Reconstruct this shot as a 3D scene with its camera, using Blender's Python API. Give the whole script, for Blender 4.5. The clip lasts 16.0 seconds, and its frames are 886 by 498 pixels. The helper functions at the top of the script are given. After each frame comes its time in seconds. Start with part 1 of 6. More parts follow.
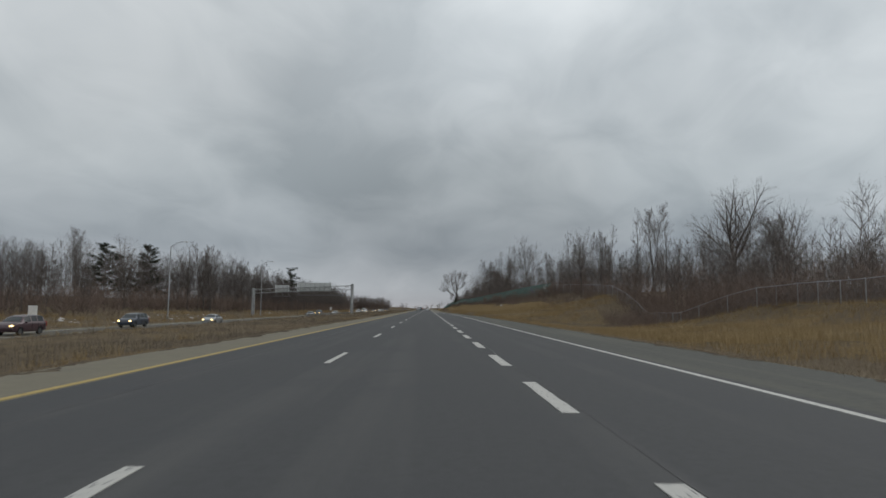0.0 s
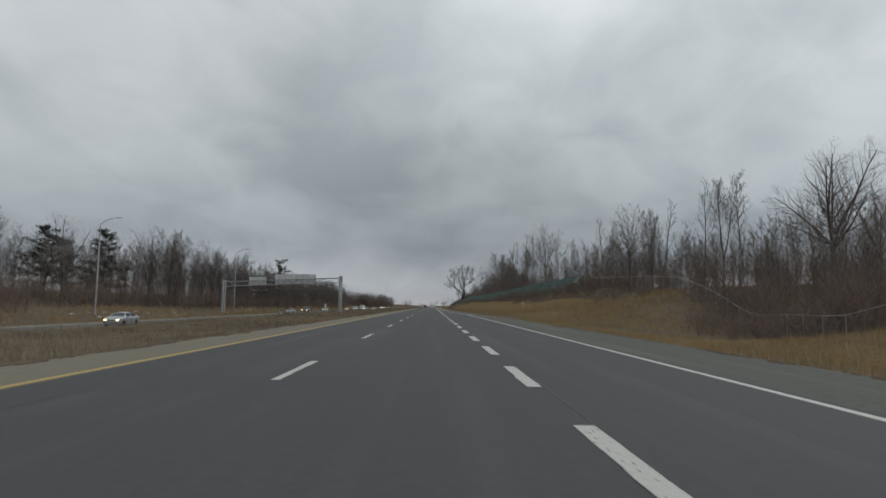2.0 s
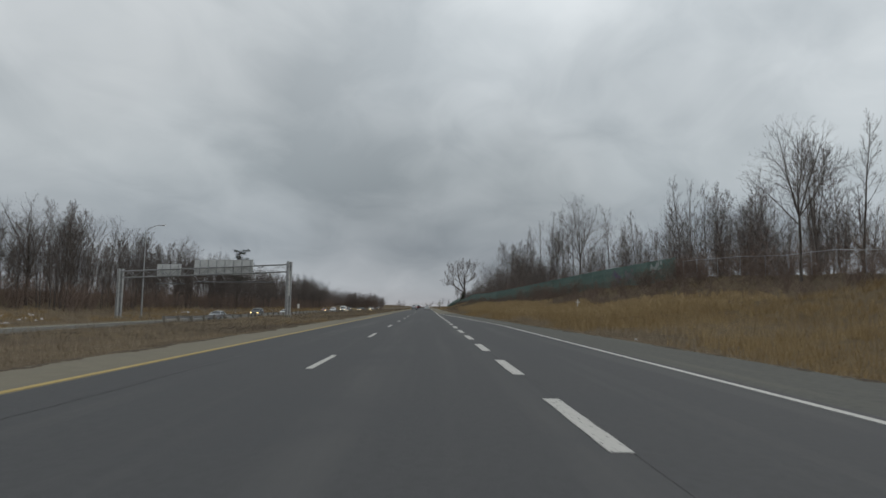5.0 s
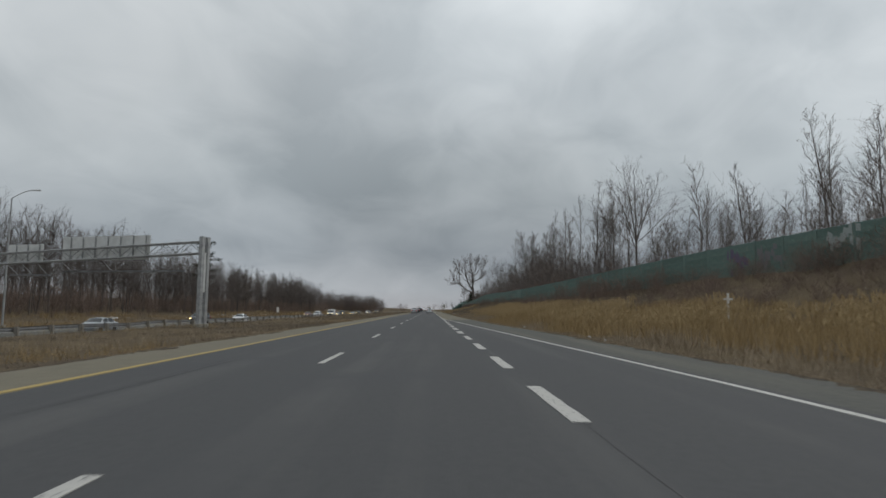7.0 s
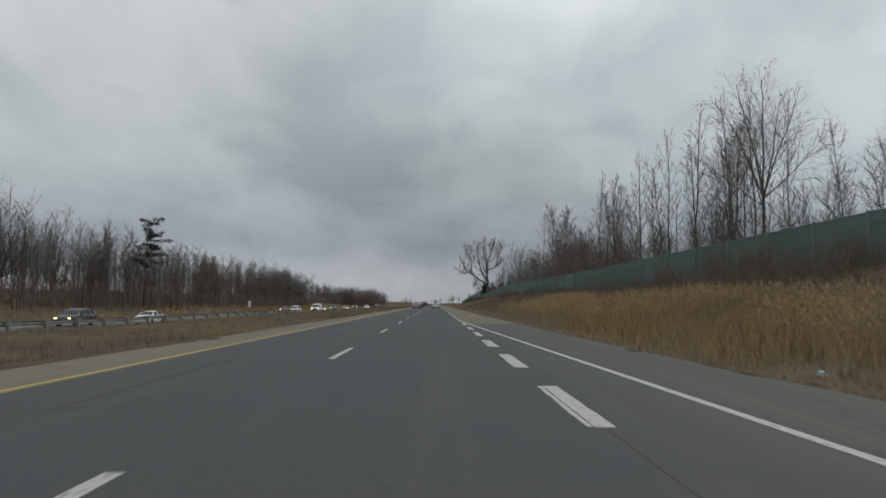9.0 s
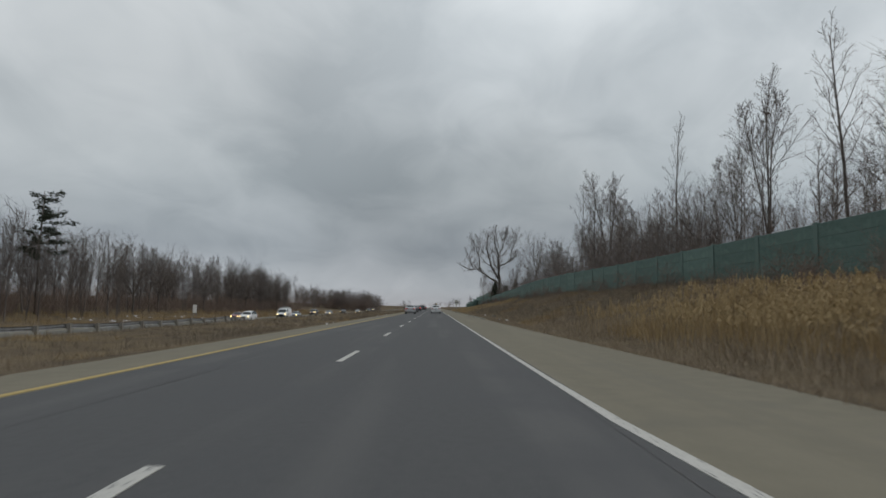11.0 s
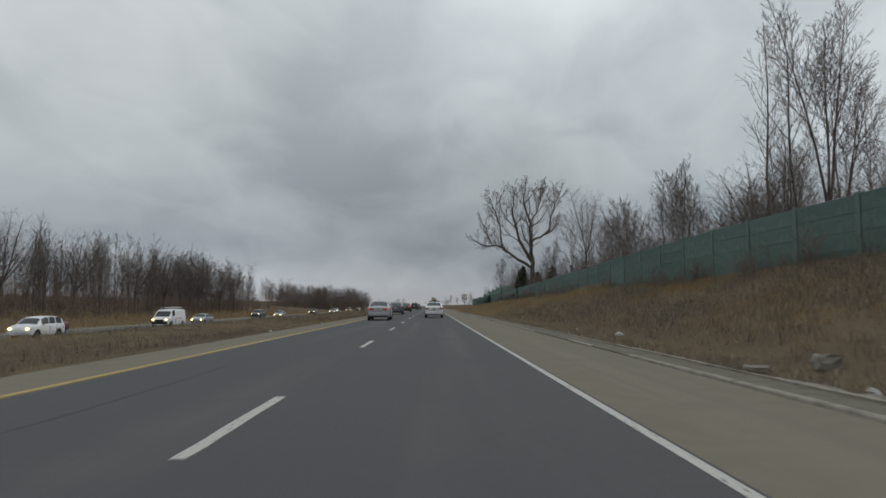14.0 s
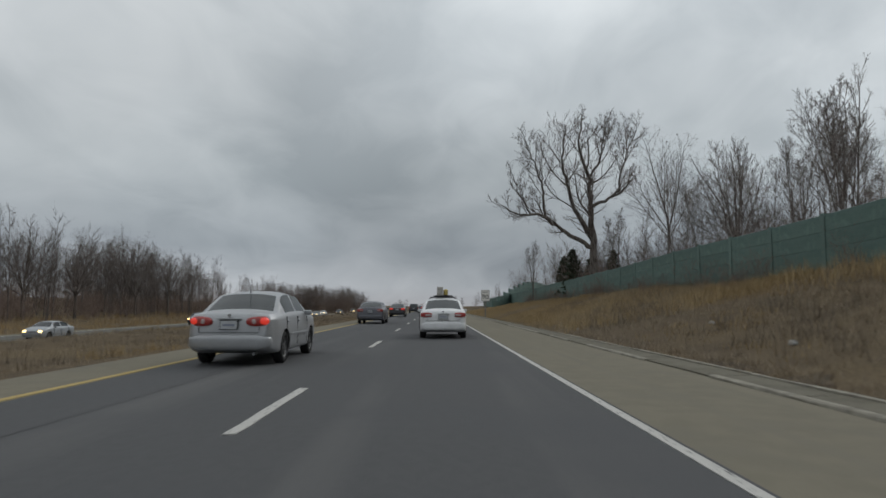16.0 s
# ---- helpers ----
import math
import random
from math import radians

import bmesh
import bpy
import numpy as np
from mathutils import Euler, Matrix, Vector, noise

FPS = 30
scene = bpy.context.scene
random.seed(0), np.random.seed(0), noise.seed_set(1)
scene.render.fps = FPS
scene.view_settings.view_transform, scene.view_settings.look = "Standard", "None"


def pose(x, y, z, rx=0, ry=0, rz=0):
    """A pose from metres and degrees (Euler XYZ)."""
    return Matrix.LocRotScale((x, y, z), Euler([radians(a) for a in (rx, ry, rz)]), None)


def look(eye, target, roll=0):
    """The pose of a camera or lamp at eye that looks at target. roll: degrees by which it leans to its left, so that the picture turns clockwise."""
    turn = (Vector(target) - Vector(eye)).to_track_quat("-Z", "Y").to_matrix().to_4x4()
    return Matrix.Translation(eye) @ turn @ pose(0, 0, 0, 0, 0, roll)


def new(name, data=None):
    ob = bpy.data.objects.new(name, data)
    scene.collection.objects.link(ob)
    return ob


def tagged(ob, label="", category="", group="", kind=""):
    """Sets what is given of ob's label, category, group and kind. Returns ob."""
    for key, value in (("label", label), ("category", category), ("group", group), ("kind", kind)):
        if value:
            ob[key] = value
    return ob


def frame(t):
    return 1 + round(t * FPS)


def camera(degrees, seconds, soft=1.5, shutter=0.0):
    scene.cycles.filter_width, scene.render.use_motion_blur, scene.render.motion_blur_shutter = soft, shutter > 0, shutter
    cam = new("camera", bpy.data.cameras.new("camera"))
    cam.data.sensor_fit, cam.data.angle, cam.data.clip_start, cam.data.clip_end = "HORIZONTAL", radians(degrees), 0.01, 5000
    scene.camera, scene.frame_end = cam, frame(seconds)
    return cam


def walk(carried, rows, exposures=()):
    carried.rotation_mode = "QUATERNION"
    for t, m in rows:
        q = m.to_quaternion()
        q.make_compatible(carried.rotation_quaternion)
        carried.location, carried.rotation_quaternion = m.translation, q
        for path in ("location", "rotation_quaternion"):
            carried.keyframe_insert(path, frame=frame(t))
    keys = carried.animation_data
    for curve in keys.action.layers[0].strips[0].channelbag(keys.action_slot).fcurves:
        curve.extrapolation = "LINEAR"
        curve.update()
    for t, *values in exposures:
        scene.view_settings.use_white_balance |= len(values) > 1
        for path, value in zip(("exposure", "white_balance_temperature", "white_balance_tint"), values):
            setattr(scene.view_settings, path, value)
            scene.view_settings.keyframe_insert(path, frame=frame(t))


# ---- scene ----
cam = camera(69.3, 16.0, soft=1.6, shutter=0.15)
PATH = [
    (0, (-0.197, 1.078, 1.174), (-0.152, 3.069, 1.358), 0.6),
    (0.5, (-0.134, 7.809, 1.116), (-0.09, 9.8, 1.299), 0.9),
    (1, (-0.1, 15.006, 1.15), (-0.058, 16.998, 1.326), 1.2),
    (1.5, (-0.001, 22.33, 1.117), (0.034, 24.321, 1.301), 1.2),
    (2, (-0.018, 29.27, 1.122), (0.011, 31.262, 1.299), 1.0),
    (2.5, (-0.167, 36.384, 1.142), (-0.137, 38.376, 1.317), 0.9),
    (3, (-0.237, 43.757, 1.117), (-0.203, 45.748, 1.3), 0.7),
    (3.5, (-0.233, 51.432, 1.123), (-0.197, 53.423, 1.309), 0.7),
    (4, (-0.166, 59.157, 1.153), (-0.129, 61.147, 1.344), 1.0),
    (4.5, (-0.207, 67.124, 1.131), (-0.163, 69.116, 1.309), 1.1),
    (5, (-0.172, 75.122, 1.167), (-0.126, 77.114, 1.346), 1.0),
    (7.5, (-0.096, 118.703, 1.116), (-0.061, 120.693, 1.305), 0.7),
    (8, (-0.148, 127.577, 1.117), (-0.117, 129.568, 1.3), 0.7),
    (8.5, (-0.163, 136.953, 1.134), (-0.139, 138.945, 1.312), 0.9),
    (9, (-0.173, 145.945, 1.16), (-0.153, 147.938, 1.329), 0.7),
    (9.5, (-0.28, 154.55, 1.087), (-0.262, 156.542, 1.263), 0.6),
    (10, (-0.29, 163.42, 1.116), (-0.276, 165.412, 1.297), 0.7),
    (12.5, (-0.483, 209.417, 1.13), (-0.443, 211.409, 1.308), 0.1),
    (13, (-0.433, 218.971, 1.156), (-0.394, 220.963, 1.331), 0.2),
    (13.5, (-0.461, 228.219, 1.105), (-0.423, 230.211, 1.28), 0.5),
    (14, (-0.457, 237.086, 1.123), (-0.421, 239.078, 1.298), 0.1),
    (14.5, (-0.508, 245.633, 1.195), (-0.476, 247.625, 1.368), 0.2),
    (15, (-0.457, 254.866, 1.11), (-0.429, 256.858, 1.287), 0.1),
    (15.5, (-0.496, 263.413, 1.133), (-0.472, 265.405, 1.311), 0.2),
    (16, (-0.505, 272.237, 1.121), (-0.481, 274.229, 1.301), 0.1),
]
walk(cam, [(t, look(eye, target, roll)) for t, eye, target, roll in PATH])

# ---- world, sun ----
def sky_world():
    w = bpy.data.worlds.new("overcast_sky")
    scene.world = w
    w.use_nodes = True
    nt = w.node_tree
    nt.nodes.clear()
    N, L = nt.nodes.new, nt.links.new
    out, bg = N("ShaderNodeOutputWorld"), N("ShaderNodeBackground")
    co = N("ShaderNodeTexCoord")
    sep = N("ShaderNodeSeparateXYZ")
    L(co.outputs["Generated"], sep.inputs[0])

    def math_node(op, a, b):
        n = N("ShaderNodeMath")
        n.operation = op
        for i, v in enumerate((a, b)):
            if isinstance(v, (int, float)):
                n.inputs[i].default_value = v
            else:
                L(v, n.inputs[i])
        return n.outputs[0]

    # cloud deck: the direction carried onto a level sheet above
    up = math_node("ADD", math_node("MAXIMUM", sep.outputs[2], 0.0), 0.34)
    px, py = math_node("DIVIDE", sep.outputs[0], up), math_node("DIVIDE", sep.outputs[1], up)
    comb = N("ShaderNodeCombineXYZ")
    L(px, comb.inputs[0])
    L(py, comb.inputs[1])
    comb.inputs[2].default_value = 3.7

    def clouds(scale, detail, rough, distort, shift, turn):
        mp = N("ShaderNodeMapping")
        mp.inputs["Location"].default_value = shift
        mp.inputs["Rotation"].default_value = (0, 0, turn)
        mp.inputs["Scale"].default_value = (1.0, 0.8, 1.0)
        L(comb.outputs[0], mp.inputs[0])
        n = N("ShaderNodeTexNoise")
        n.inputs["Scale"].default_value = scale
        n.inputs["Detail"].default_value = detail
        n.inputs["Roughness"].default_value = rough
        n.inputs["Distortion"].default_value = distort
        L(mp.outputs[0], n.inputs["Vector"])
        return n.outputs[0]

    rag = N("ShaderNodeTexNoise")
    rag.inputs["Scale"].default_value, rag.inputs["Detail"].default_value = 5.0, 4.0
    L(co.outputs["Generated"], rag.inputs["Vector"])
    centred = N("ShaderNodeVectorMath")
    centred.operation = "SUBTRACT"
    L(rag.outputs["Color"], centred.inputs[0])
    centred.inputs[1].default_value = (0.5, 0.5, 0.5)
    ragged = centred.outputs[0]
    big = clouds(1.5, 3.0, 0.45, 0.3, (1.3, 0.4, 0), 0.5)
    fine = clouds(4.2, 6.0, 0.52, 0.6, (7.1, 2.2, 0), -0.4)
    mix = math_node("ADD", math_node("MULTIPLY", big, 0.72), math_node("MULTIPLY", fine, 0.28))
    ramp = N("ShaderNodeValToRGB")
    e = ramp.color_ramp.elements
    e[0].position, e[0].color = 0.36, (0.304, 0.332, 0.354, 1)
    e[1].position, e[1].color = 0.64, (0.503, 0.526, 0.544, 1)
    mid = ramp.color_ramp.elements.new(0.50)
    mid.color = (0.413, 0.440, 0.460, 1)
    L(mix, ramp.inputs[0])
    # the deck darkens towards the horizon, with a paler strip at the very rim
    rim = N("ShaderNodeValToRGB")
    r = rim.color_ramp.elements
    r[0].position, r[0].color = 0.0, (0.86, 0.83, 0.84, 1)
    r[1].position, r[1].color = 0.50, (1.28, 1.28, 1.27, 1)
    for p, c in ((0.03, (0.86, 0.87, 0.89, 1)), (0.09, (0.70, 0.73, 0.76, 1)), (0.2, (0.86, 0.89, 0.90, 1)), (0.33, (1.08, 1.09, 1.09, 1))):
        rim.color_ramp.elements.new(p).color = c
    L(sep.outputs[2], rim.inputs[0])
    mul = N("ShaderNodeMixRGB")
    mul.blend_type = "MULTIPLY"
    mul.inputs[0].default_value = 1.0
    L(ramp.outputs[0], mul.inputs[1])
    L(rim.outputs[0], mul.inputs[2])
    # the deck is thinner round the hidden sun
    dot = N("ShaderNodeVectorMath")
    dot.operation = "DOT_PRODUCT"
    L(co.outputs["Generated"], dot.inputs[0])
    dot.inputs[1].default_value = SUN_WAY
    glow = N("ShaderNodeMapRange")
    glow.interpolation_type = "SMOOTHSTEP"
    glow.inputs["From Min"].default_value, glow.inputs["From Max"].default_value = 0.42, 1.0
    glow.inputs["To Min"].default_value, glow.inputs["To Max"].default_value = 1.0, 1.22
    L(dot.outputs["Value"], glow.inputs["Value"])
    sc = N("ShaderNodeVectorMath")
    sc.operation = "SCALE"
    L(mul.outputs[0], sc.inputs[0])
    L(glow.outputs[0], sc.inputs["Scale"])
    # heavier banks and thinner places of the cloud deck: way, width, gain
    last = sc.outputs[0]
    for way, low, high, gain in (((0.06, 1.0, 0.06), 0.95, 1.0, 0.80), ((-0.27, 1.0, 0.27), 0.95, 1.0, 0.97), ((0.32, 1.0, 0.23), 0.965, 1.0, 0.92),
                                 ((0.16, 1.0, 0.42), 0.94, 1.0, 1.06), ((-0.34, 1.0, 0.165), 0.985, 1.0, 1.06)):
        dot = N("ShaderNodeVectorMath")
        dot.operation = "DOT_PRODUCT"
        bend = N("ShaderNodeVectorMath")  # ragged outlines
        bend.operation = "MULTIPLY_ADD"
        L(ragged, bend.inputs[0])
        bend.inputs[1].default_value = (0.10, 0.02, 0.08)
        L(co.outputs["Generated"], bend.inputs[2])
        L(bend.outputs[0], dot.inputs[0])
        dot.inputs[1].default_value = tuple(Vector(way).normalized())
        gate = N("ShaderNodeMapRange")
        gate.interpolation_type = "SMOOTHSTEP"
        gate.inputs["From Min"].default_value, gate.inputs["From Max"].default_value = low, high
        gate.inputs["To Min"].default_value, gate.inputs["To Max"].default_value = 1.0, gain
        L(dot.outputs["Value"], gate.inputs["Value"])
        bank = N("ShaderNodeVectorMath")
        bank.operation = "SCALE"
        L(last, bank.inputs[0])
        L(gate.outputs[0], bank.inputs["Scale"])
        last = bank.outputs[0]
    L(last, bg.inputs[0])
    bg.inputs[1].default_value = SKY
    L(bg.outputs[0], out.inputs[0])


SUN_WAY = tuple(Vector((0.62, 0.62, 0.48)).normalized())
SKY = 1.13
sky_world()
sun = new("sun", bpy.data.lights.new("sun", "SUN"))
sun.data.energy, sun.data.angle, sun.data.color = 0.6, radians(40), (1.0, 0.97, 0.93)
sun.matrix_world = look(Vector(SUN_WAY) * 300, (0, 0, 0))
tagged(sun, "pale sun behind thick overcast", "sun", kind="structure")


# ---- materials ----
def mat(name, base, rough=0.8, metal=0.0, spec=0.3, vary=(), bump=0.0, bump_scale=20.0, emit=None, power=0.0, alpha=None, coat=0.0, per_object=0.0):
    """vary: (scale, colour, low, high) noises laid over the base colour."""
    m = bpy.data.materials.new(name)
    m.use_nodes = True
    nt = m.node_tree
    p = nt.nodes["Principled BSDF"]
    N, L = nt.nodes.new, nt.links.new
    p.inputs["Roughness"].default_value = rough
    p.inputs["Metallic"].default_value = metal
    p.inputs["Specular IOR Level"].default_value = spec
    p.inputs["Coat Weight"].default_value = coat
    p.inputs["Base Color"].default_value = (*base, 1)
    co = N("ShaderNodeTexCoord")
    last = None
    for scale, colour, low, high in vary:
        n = N("ShaderNodeTexNoise")
        n.inputs["Detail"].default_value = 5
        if isinstance(scale, tuple):
            mp = N("ShaderNodeMapping")
            mp.inputs["Scale"].default_value = scale
            L(co.outputs["Object"], mp.inputs[0])
            L(mp.outputs[0], n.inputs["Vector"])
            n.inputs["Scale"].default_value = 1.0
        else:
            L(co.outputs["Object"], n.inputs["Vector"])
            n.inputs["Scale"].default_value = scale
        r = N("ShaderNodeMapRange")
        r.inputs["From Min"].default_value, r.inputs["From Max"].default_value = low, high
        L(n.outputs[0], r.inputs["Value"])
        mx = N("ShaderNodeMixRGB")
        L(r.outputs[0], mx.inputs[0])
        if last:
            L(last, mx.inputs[1])
        else:
            mx.inputs[1].default_value = (*base, 1)
        mx.inputs[2].default_value = (*colour, 1)
        last = mx.outputs[0]
    if per_object:
        oi = N("ShaderNodeObjectInfo")
        r = N("ShaderNodeMapRange")
        r.inputs["To Min"].default_value, r.inputs["To Max"].default_value = 1 - per_object, 1 + per_object
        L(oi.outputs["Random"], r.inputs["Value"])
        hs = N("ShaderNodeHueSaturation")
        L(r.outputs[0], hs.inputs["Value"])
        if last:
            L(last, hs.inputs["Color"])
        else:
            hs.inputs["Color"].default_value = (*base, 1)
        last = hs.outputs[0]
    if last:
        L(last, p.inputs["Base Color"])
    if bump:
        n = N("ShaderNodeTexNoise")
        n.inputs["Scale"].default_value = bump_scale
        n.inputs["Detail"].default_value = 6
        L(co.outputs["Object"], n.inputs["Vector"])
        b = N("ShaderNodeBump")
        b.inputs["Strength"].default_value = bump
        b.inputs["Distance"].default_value = 0.02
        L(n.outputs[0], b.inputs["Height"])
        L(b.outputs[0], p.inputs["Normal"])
    if emit:
        p.inputs["Emission Color"].default_value = (*emit, 1)
        p.inputs["Emission Strength"].default_value = power
    return m


def island_mat(name, colours, rough=0.9, spec=0.1):
    """A material whose loose pieces each take a colour of the ramp."""
    m = bpy.data.materials.new(name)
    m.use_nodes = True
    nt = m.node_tree
    p = nt.nodes["Principled BSDF"]
    p.inputs["Roughness"].default_value, p.inputs["Specular IOR Level"].default_value = rough, spec
    geo, ramp = nt.nodes.new("ShaderNodeNewGeometry"), nt.nodes.new("ShaderNodeValToRGB")
    nt.links.new(geo.outputs["Random Per Island"], ramp.inputs[0])
    e = ramp.color_ramp.elements
    e[0].color, e[1].color = (*colours[0], 1), (*colours[-1], 1)
    for i, c in enumerate(colours[1:-1], 1):
        e.new(i / (len(colours) - 1)).color = (*c, 1)
    nt.links.new(ramp.outputs[0], p.inputs["Base Color"])
    return m


ASPHALT = mat("asphalt", (0.089, 0.0895, 0.0925), 0.88, spec=0.16, bump=0.25, bump_scale=60,
              vary=((9.0, (0.082, 0.083, 0.085), 0.42, 0.62), ((1.1, 0.03, 1), (0.114, 0.113, 0.113), 0.50, 0.72), ((0.35, 0.35, 1), (0.084, 0.085, 0.089), 0.50, 0.70), (70.0, (0.150, 0.148, 0.145), 0.60, 0.75)))
ASPHALT_OLD = mat("worn_asphalt", (0.120, 0.120, 0.108), 0.92, spec=0.12, bump=0.3, bump_scale=50,
                  vary=((6.0, (0.100, 0.100, 0.092), 0.42, 0.62), ((1.3, 0.05, 1), (0.148, 0.143, 0.122), 0.50, 0.72), (55.0, (0.17, 0.165, 0.15), 0.60, 0.75)))
SHOULDER = mat("pale_shoulder_paving", (0.192, 0.175, 0.134), 0.95, spec=0.1, bump=0.3, bump_scale=45,
               vary=((2.5, (0.174, 0.159, 0.123), 0.40, 0.62), ((0.9, 0.06, 1), (0.205, 0.187, 0.144), 0.48, 0.70), (60.0, (0.27, 0.25, 0.20), 0.60, 0.75), ((2.2, 0.05, 1), (0.178, 0.164, 0.130), 0.55, 0.70), (0.8, (0.172, 0.159, 0.127), 0.56, 0.70)))
PAINT = mat("white_road_paint", (0.48, 0.47, 0.44), 0.7, spec=0.2, bump=0.2, bump_scale=40, vary=((14.0, (0.42, 0.41, 0.39), 0.52, 0.68), (60.0, (0.30, 0.30, 0.29), 0.60, 0.72), ((30, 5, 1), (0.14, 0.14, 0.14), 0.60, 0.66)))
YELLOW = mat("yellow_road_paint", (0.40, 0.30, 0.11), 0.7, spec=0.2, bump=0.2, bump_scale=40, vary=((8.0, (0.33, 0.24, 0.09), 0.48, 0.66),))


def darker_start(m, dark):
    """The surfacing is darker along the first stretch and lightens evenly beyond it."""
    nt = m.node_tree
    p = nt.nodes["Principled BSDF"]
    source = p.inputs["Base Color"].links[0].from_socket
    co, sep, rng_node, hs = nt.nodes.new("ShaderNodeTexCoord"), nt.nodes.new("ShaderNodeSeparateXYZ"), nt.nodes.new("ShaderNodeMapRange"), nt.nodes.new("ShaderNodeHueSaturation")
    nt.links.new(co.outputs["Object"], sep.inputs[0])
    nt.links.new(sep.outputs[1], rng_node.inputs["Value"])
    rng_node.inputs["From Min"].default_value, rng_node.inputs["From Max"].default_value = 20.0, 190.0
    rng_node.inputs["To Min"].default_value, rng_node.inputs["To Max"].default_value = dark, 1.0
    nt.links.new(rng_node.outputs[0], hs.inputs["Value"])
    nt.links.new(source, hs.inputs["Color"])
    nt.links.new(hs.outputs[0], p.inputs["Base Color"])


darker_start(ASPHALT, 0.82)
darker_start(ASPHALT_OLD, 0.84)
TAR = mat("crack_sealer", (0.050, 0.050, 0.051), 0.6, spec=0.3)
CONCRETE = mat("kerb_concrete", (0.29, 0.272, 0.225), 0.93, spec=0.1, bump=0.4, bump_scale=30, vary=((3.0, (0.20, 0.185, 0.155), 0.42, 0.62), (25.0, (0.33, 0.315, 0.28), 0.55, 0.7)))
EARTH = mat("rough_ground", (0.125, 0.100, 0.074), 1.0, spec=0.0, bump=0.8, bump_scale=6,
            vary=((0.09, (0.160, 0.125, 0.080), 0.42, 0.60), (0.5, (0.100, 0.081, 0.062), 0.46, 0.66), (3.0, (0.145, 0.116, 0.080), 0.50, 0.68), (14.0, (0.080, 0.064, 0.050), 0.50, 0.66), (45.0, (0.185, 0.150, 0.100), 0.56, 0.68)))
GUTTER = mat("stained_gutter", (0.165, 0.154, 0.122), 0.95, spec=0.1, bump=0.4, bump_scale=30, vary=((1.2, (0.125, 0.116, 0.092), 0.42, 0.62), (12.0, (0.195, 0.182, 0.145), 0.55, 0.7)))
LEAFMOULD = mat("dark_leaf_mould", (0.100, 0.083, 0.066), 1.0, spec=0.0, bump=0.9, bump_scale=9, vary=((1.0, (0.130, 0.108, 0.080), 0.45, 0.66), (9.0, (0.066, 0.055, 0.046), 0.50, 0.68), (26.0, (0.14, 0.115, 0.085), 0.62, 0.74)))
GOLD = island_mat("golden_dry_grass", [(0.272, 0.196, 0.102), (0.312, 0.225, 0.117), (0.344, 0.249, 0.130), (0.290, 0.207, 0.107), (0.378, 0.278, 0.150)])
PLUME = island_mat("pale_reed_plumes", [(0.37, 0.276, 0.152), (0.43, 0.326, 0.182), (0.34, 0.25, 0.134), (0.47, 0.36, 0.206)])
BROWN = island_mat("brown_dry_grass", [(0.252, 0.204, 0.146), (0.290, 0.234, 0.166), (0.324, 0.260, 0.184), (0.270, 0.218, 0.158), (0.358, 0.292, 0.208)])
RUST = island_mat("russet_weeds", [(0.145, 0.121, 0.096), (0.172, 0.144, 0.113), (0.200, 0.167, 0.130), (0.158, 0.133, 0.106)])
BRUSH = island_mat("bare_brush", [(0.158, 0.118, 0.099), (0.196, 0.147, 0.122), (0.236, 0.180, 0.150), (0.172, 0.130, 0.110)])
BARK = mat("grey_brown_bark", (0.150, 0.132, 0.118), 0.95, spec=0.1, bump=0.6, bump_scale=14, vary=(((7, 7, 1.2), (0.066, 0.056, 0.050), 0.44, 0.62), (2.0, (0.150, 0.134, 0.120), 0.52, 0.72)))
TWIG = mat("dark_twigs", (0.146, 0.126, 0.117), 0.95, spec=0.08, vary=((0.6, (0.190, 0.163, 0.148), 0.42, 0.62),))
# dark_twigs again in a darker tone, shade among the stems put into it
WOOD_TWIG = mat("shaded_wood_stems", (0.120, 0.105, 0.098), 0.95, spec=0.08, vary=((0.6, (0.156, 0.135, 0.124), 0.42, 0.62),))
LEAF = mat("brown_leaves", (0.085, 0.048, 0.028), 0.9, spec=0.1)
NEEDLE = island_mat("pine_needles", [(0.028, 0.036, 0.024), (0.044, 0.054, 0.036), (0.060, 0.068, 0.046), (0.036, 0.044, 0.032)])
GREEN = mat("green_barrier_paint", (0.116, 0.174, 0.155), 0.75, spec=0.25, bump=0.25, bump_scale=18, per_object=0.10,
            vary=(((0.5, 0.5, 2.5), (0.094, 0.152, 0.134), 0.44, 0.62), (3.0, (0.134, 0.204, 0.178), 0.52, 0.70), (14.0, (0.072, 0.122, 0.106), 0.58, 0.72)))
GREEN_POST = mat("faded_green_post_paint", (0.130, 0.190, 0.170), 0.75, spec=0.25, bump=0.2, bump_scale=18, per_object=0.08, vary=((2.0, (0.108, 0.168, 0.148), 0.44, 0.62),))
STEEL = mat("galvanised_steel", (0.36, 0.37, 0.37), 0.55, metal=0.35, spec=0.4, vary=((2.5, (0.28, 0.285, 0.29), 0.42, 0.62), (18.0, (0.42, 0.42, 0.42), 0.55, 0.7)))
STEEL_DARK = mat("weathered_rail_steel", (0.23, 0.235, 0.24), 0.6, metal=0.3, spec=0.35, vary=((1.8, (0.17, 0.17, 0.175), 0.42, 0.62), (12.0, (0.28, 0.28, 0.28), 0.55, 0.7)))
SIGN_BACK = mat("sign_aluminium", (0.62, 0.63, 0.62), 0.5, metal=0.1, spec=0.4, vary=((1.5, (0.54, 0.55, 0.54), 0.42, 0.62),))
SIGN_WHITE = mat("white_sign_face", (0.84, 0.82, 0.78), 0.5, spec=0.3, vary=((4.0, (0.76, 0.74, 0.70), 0.45, 0.65),))
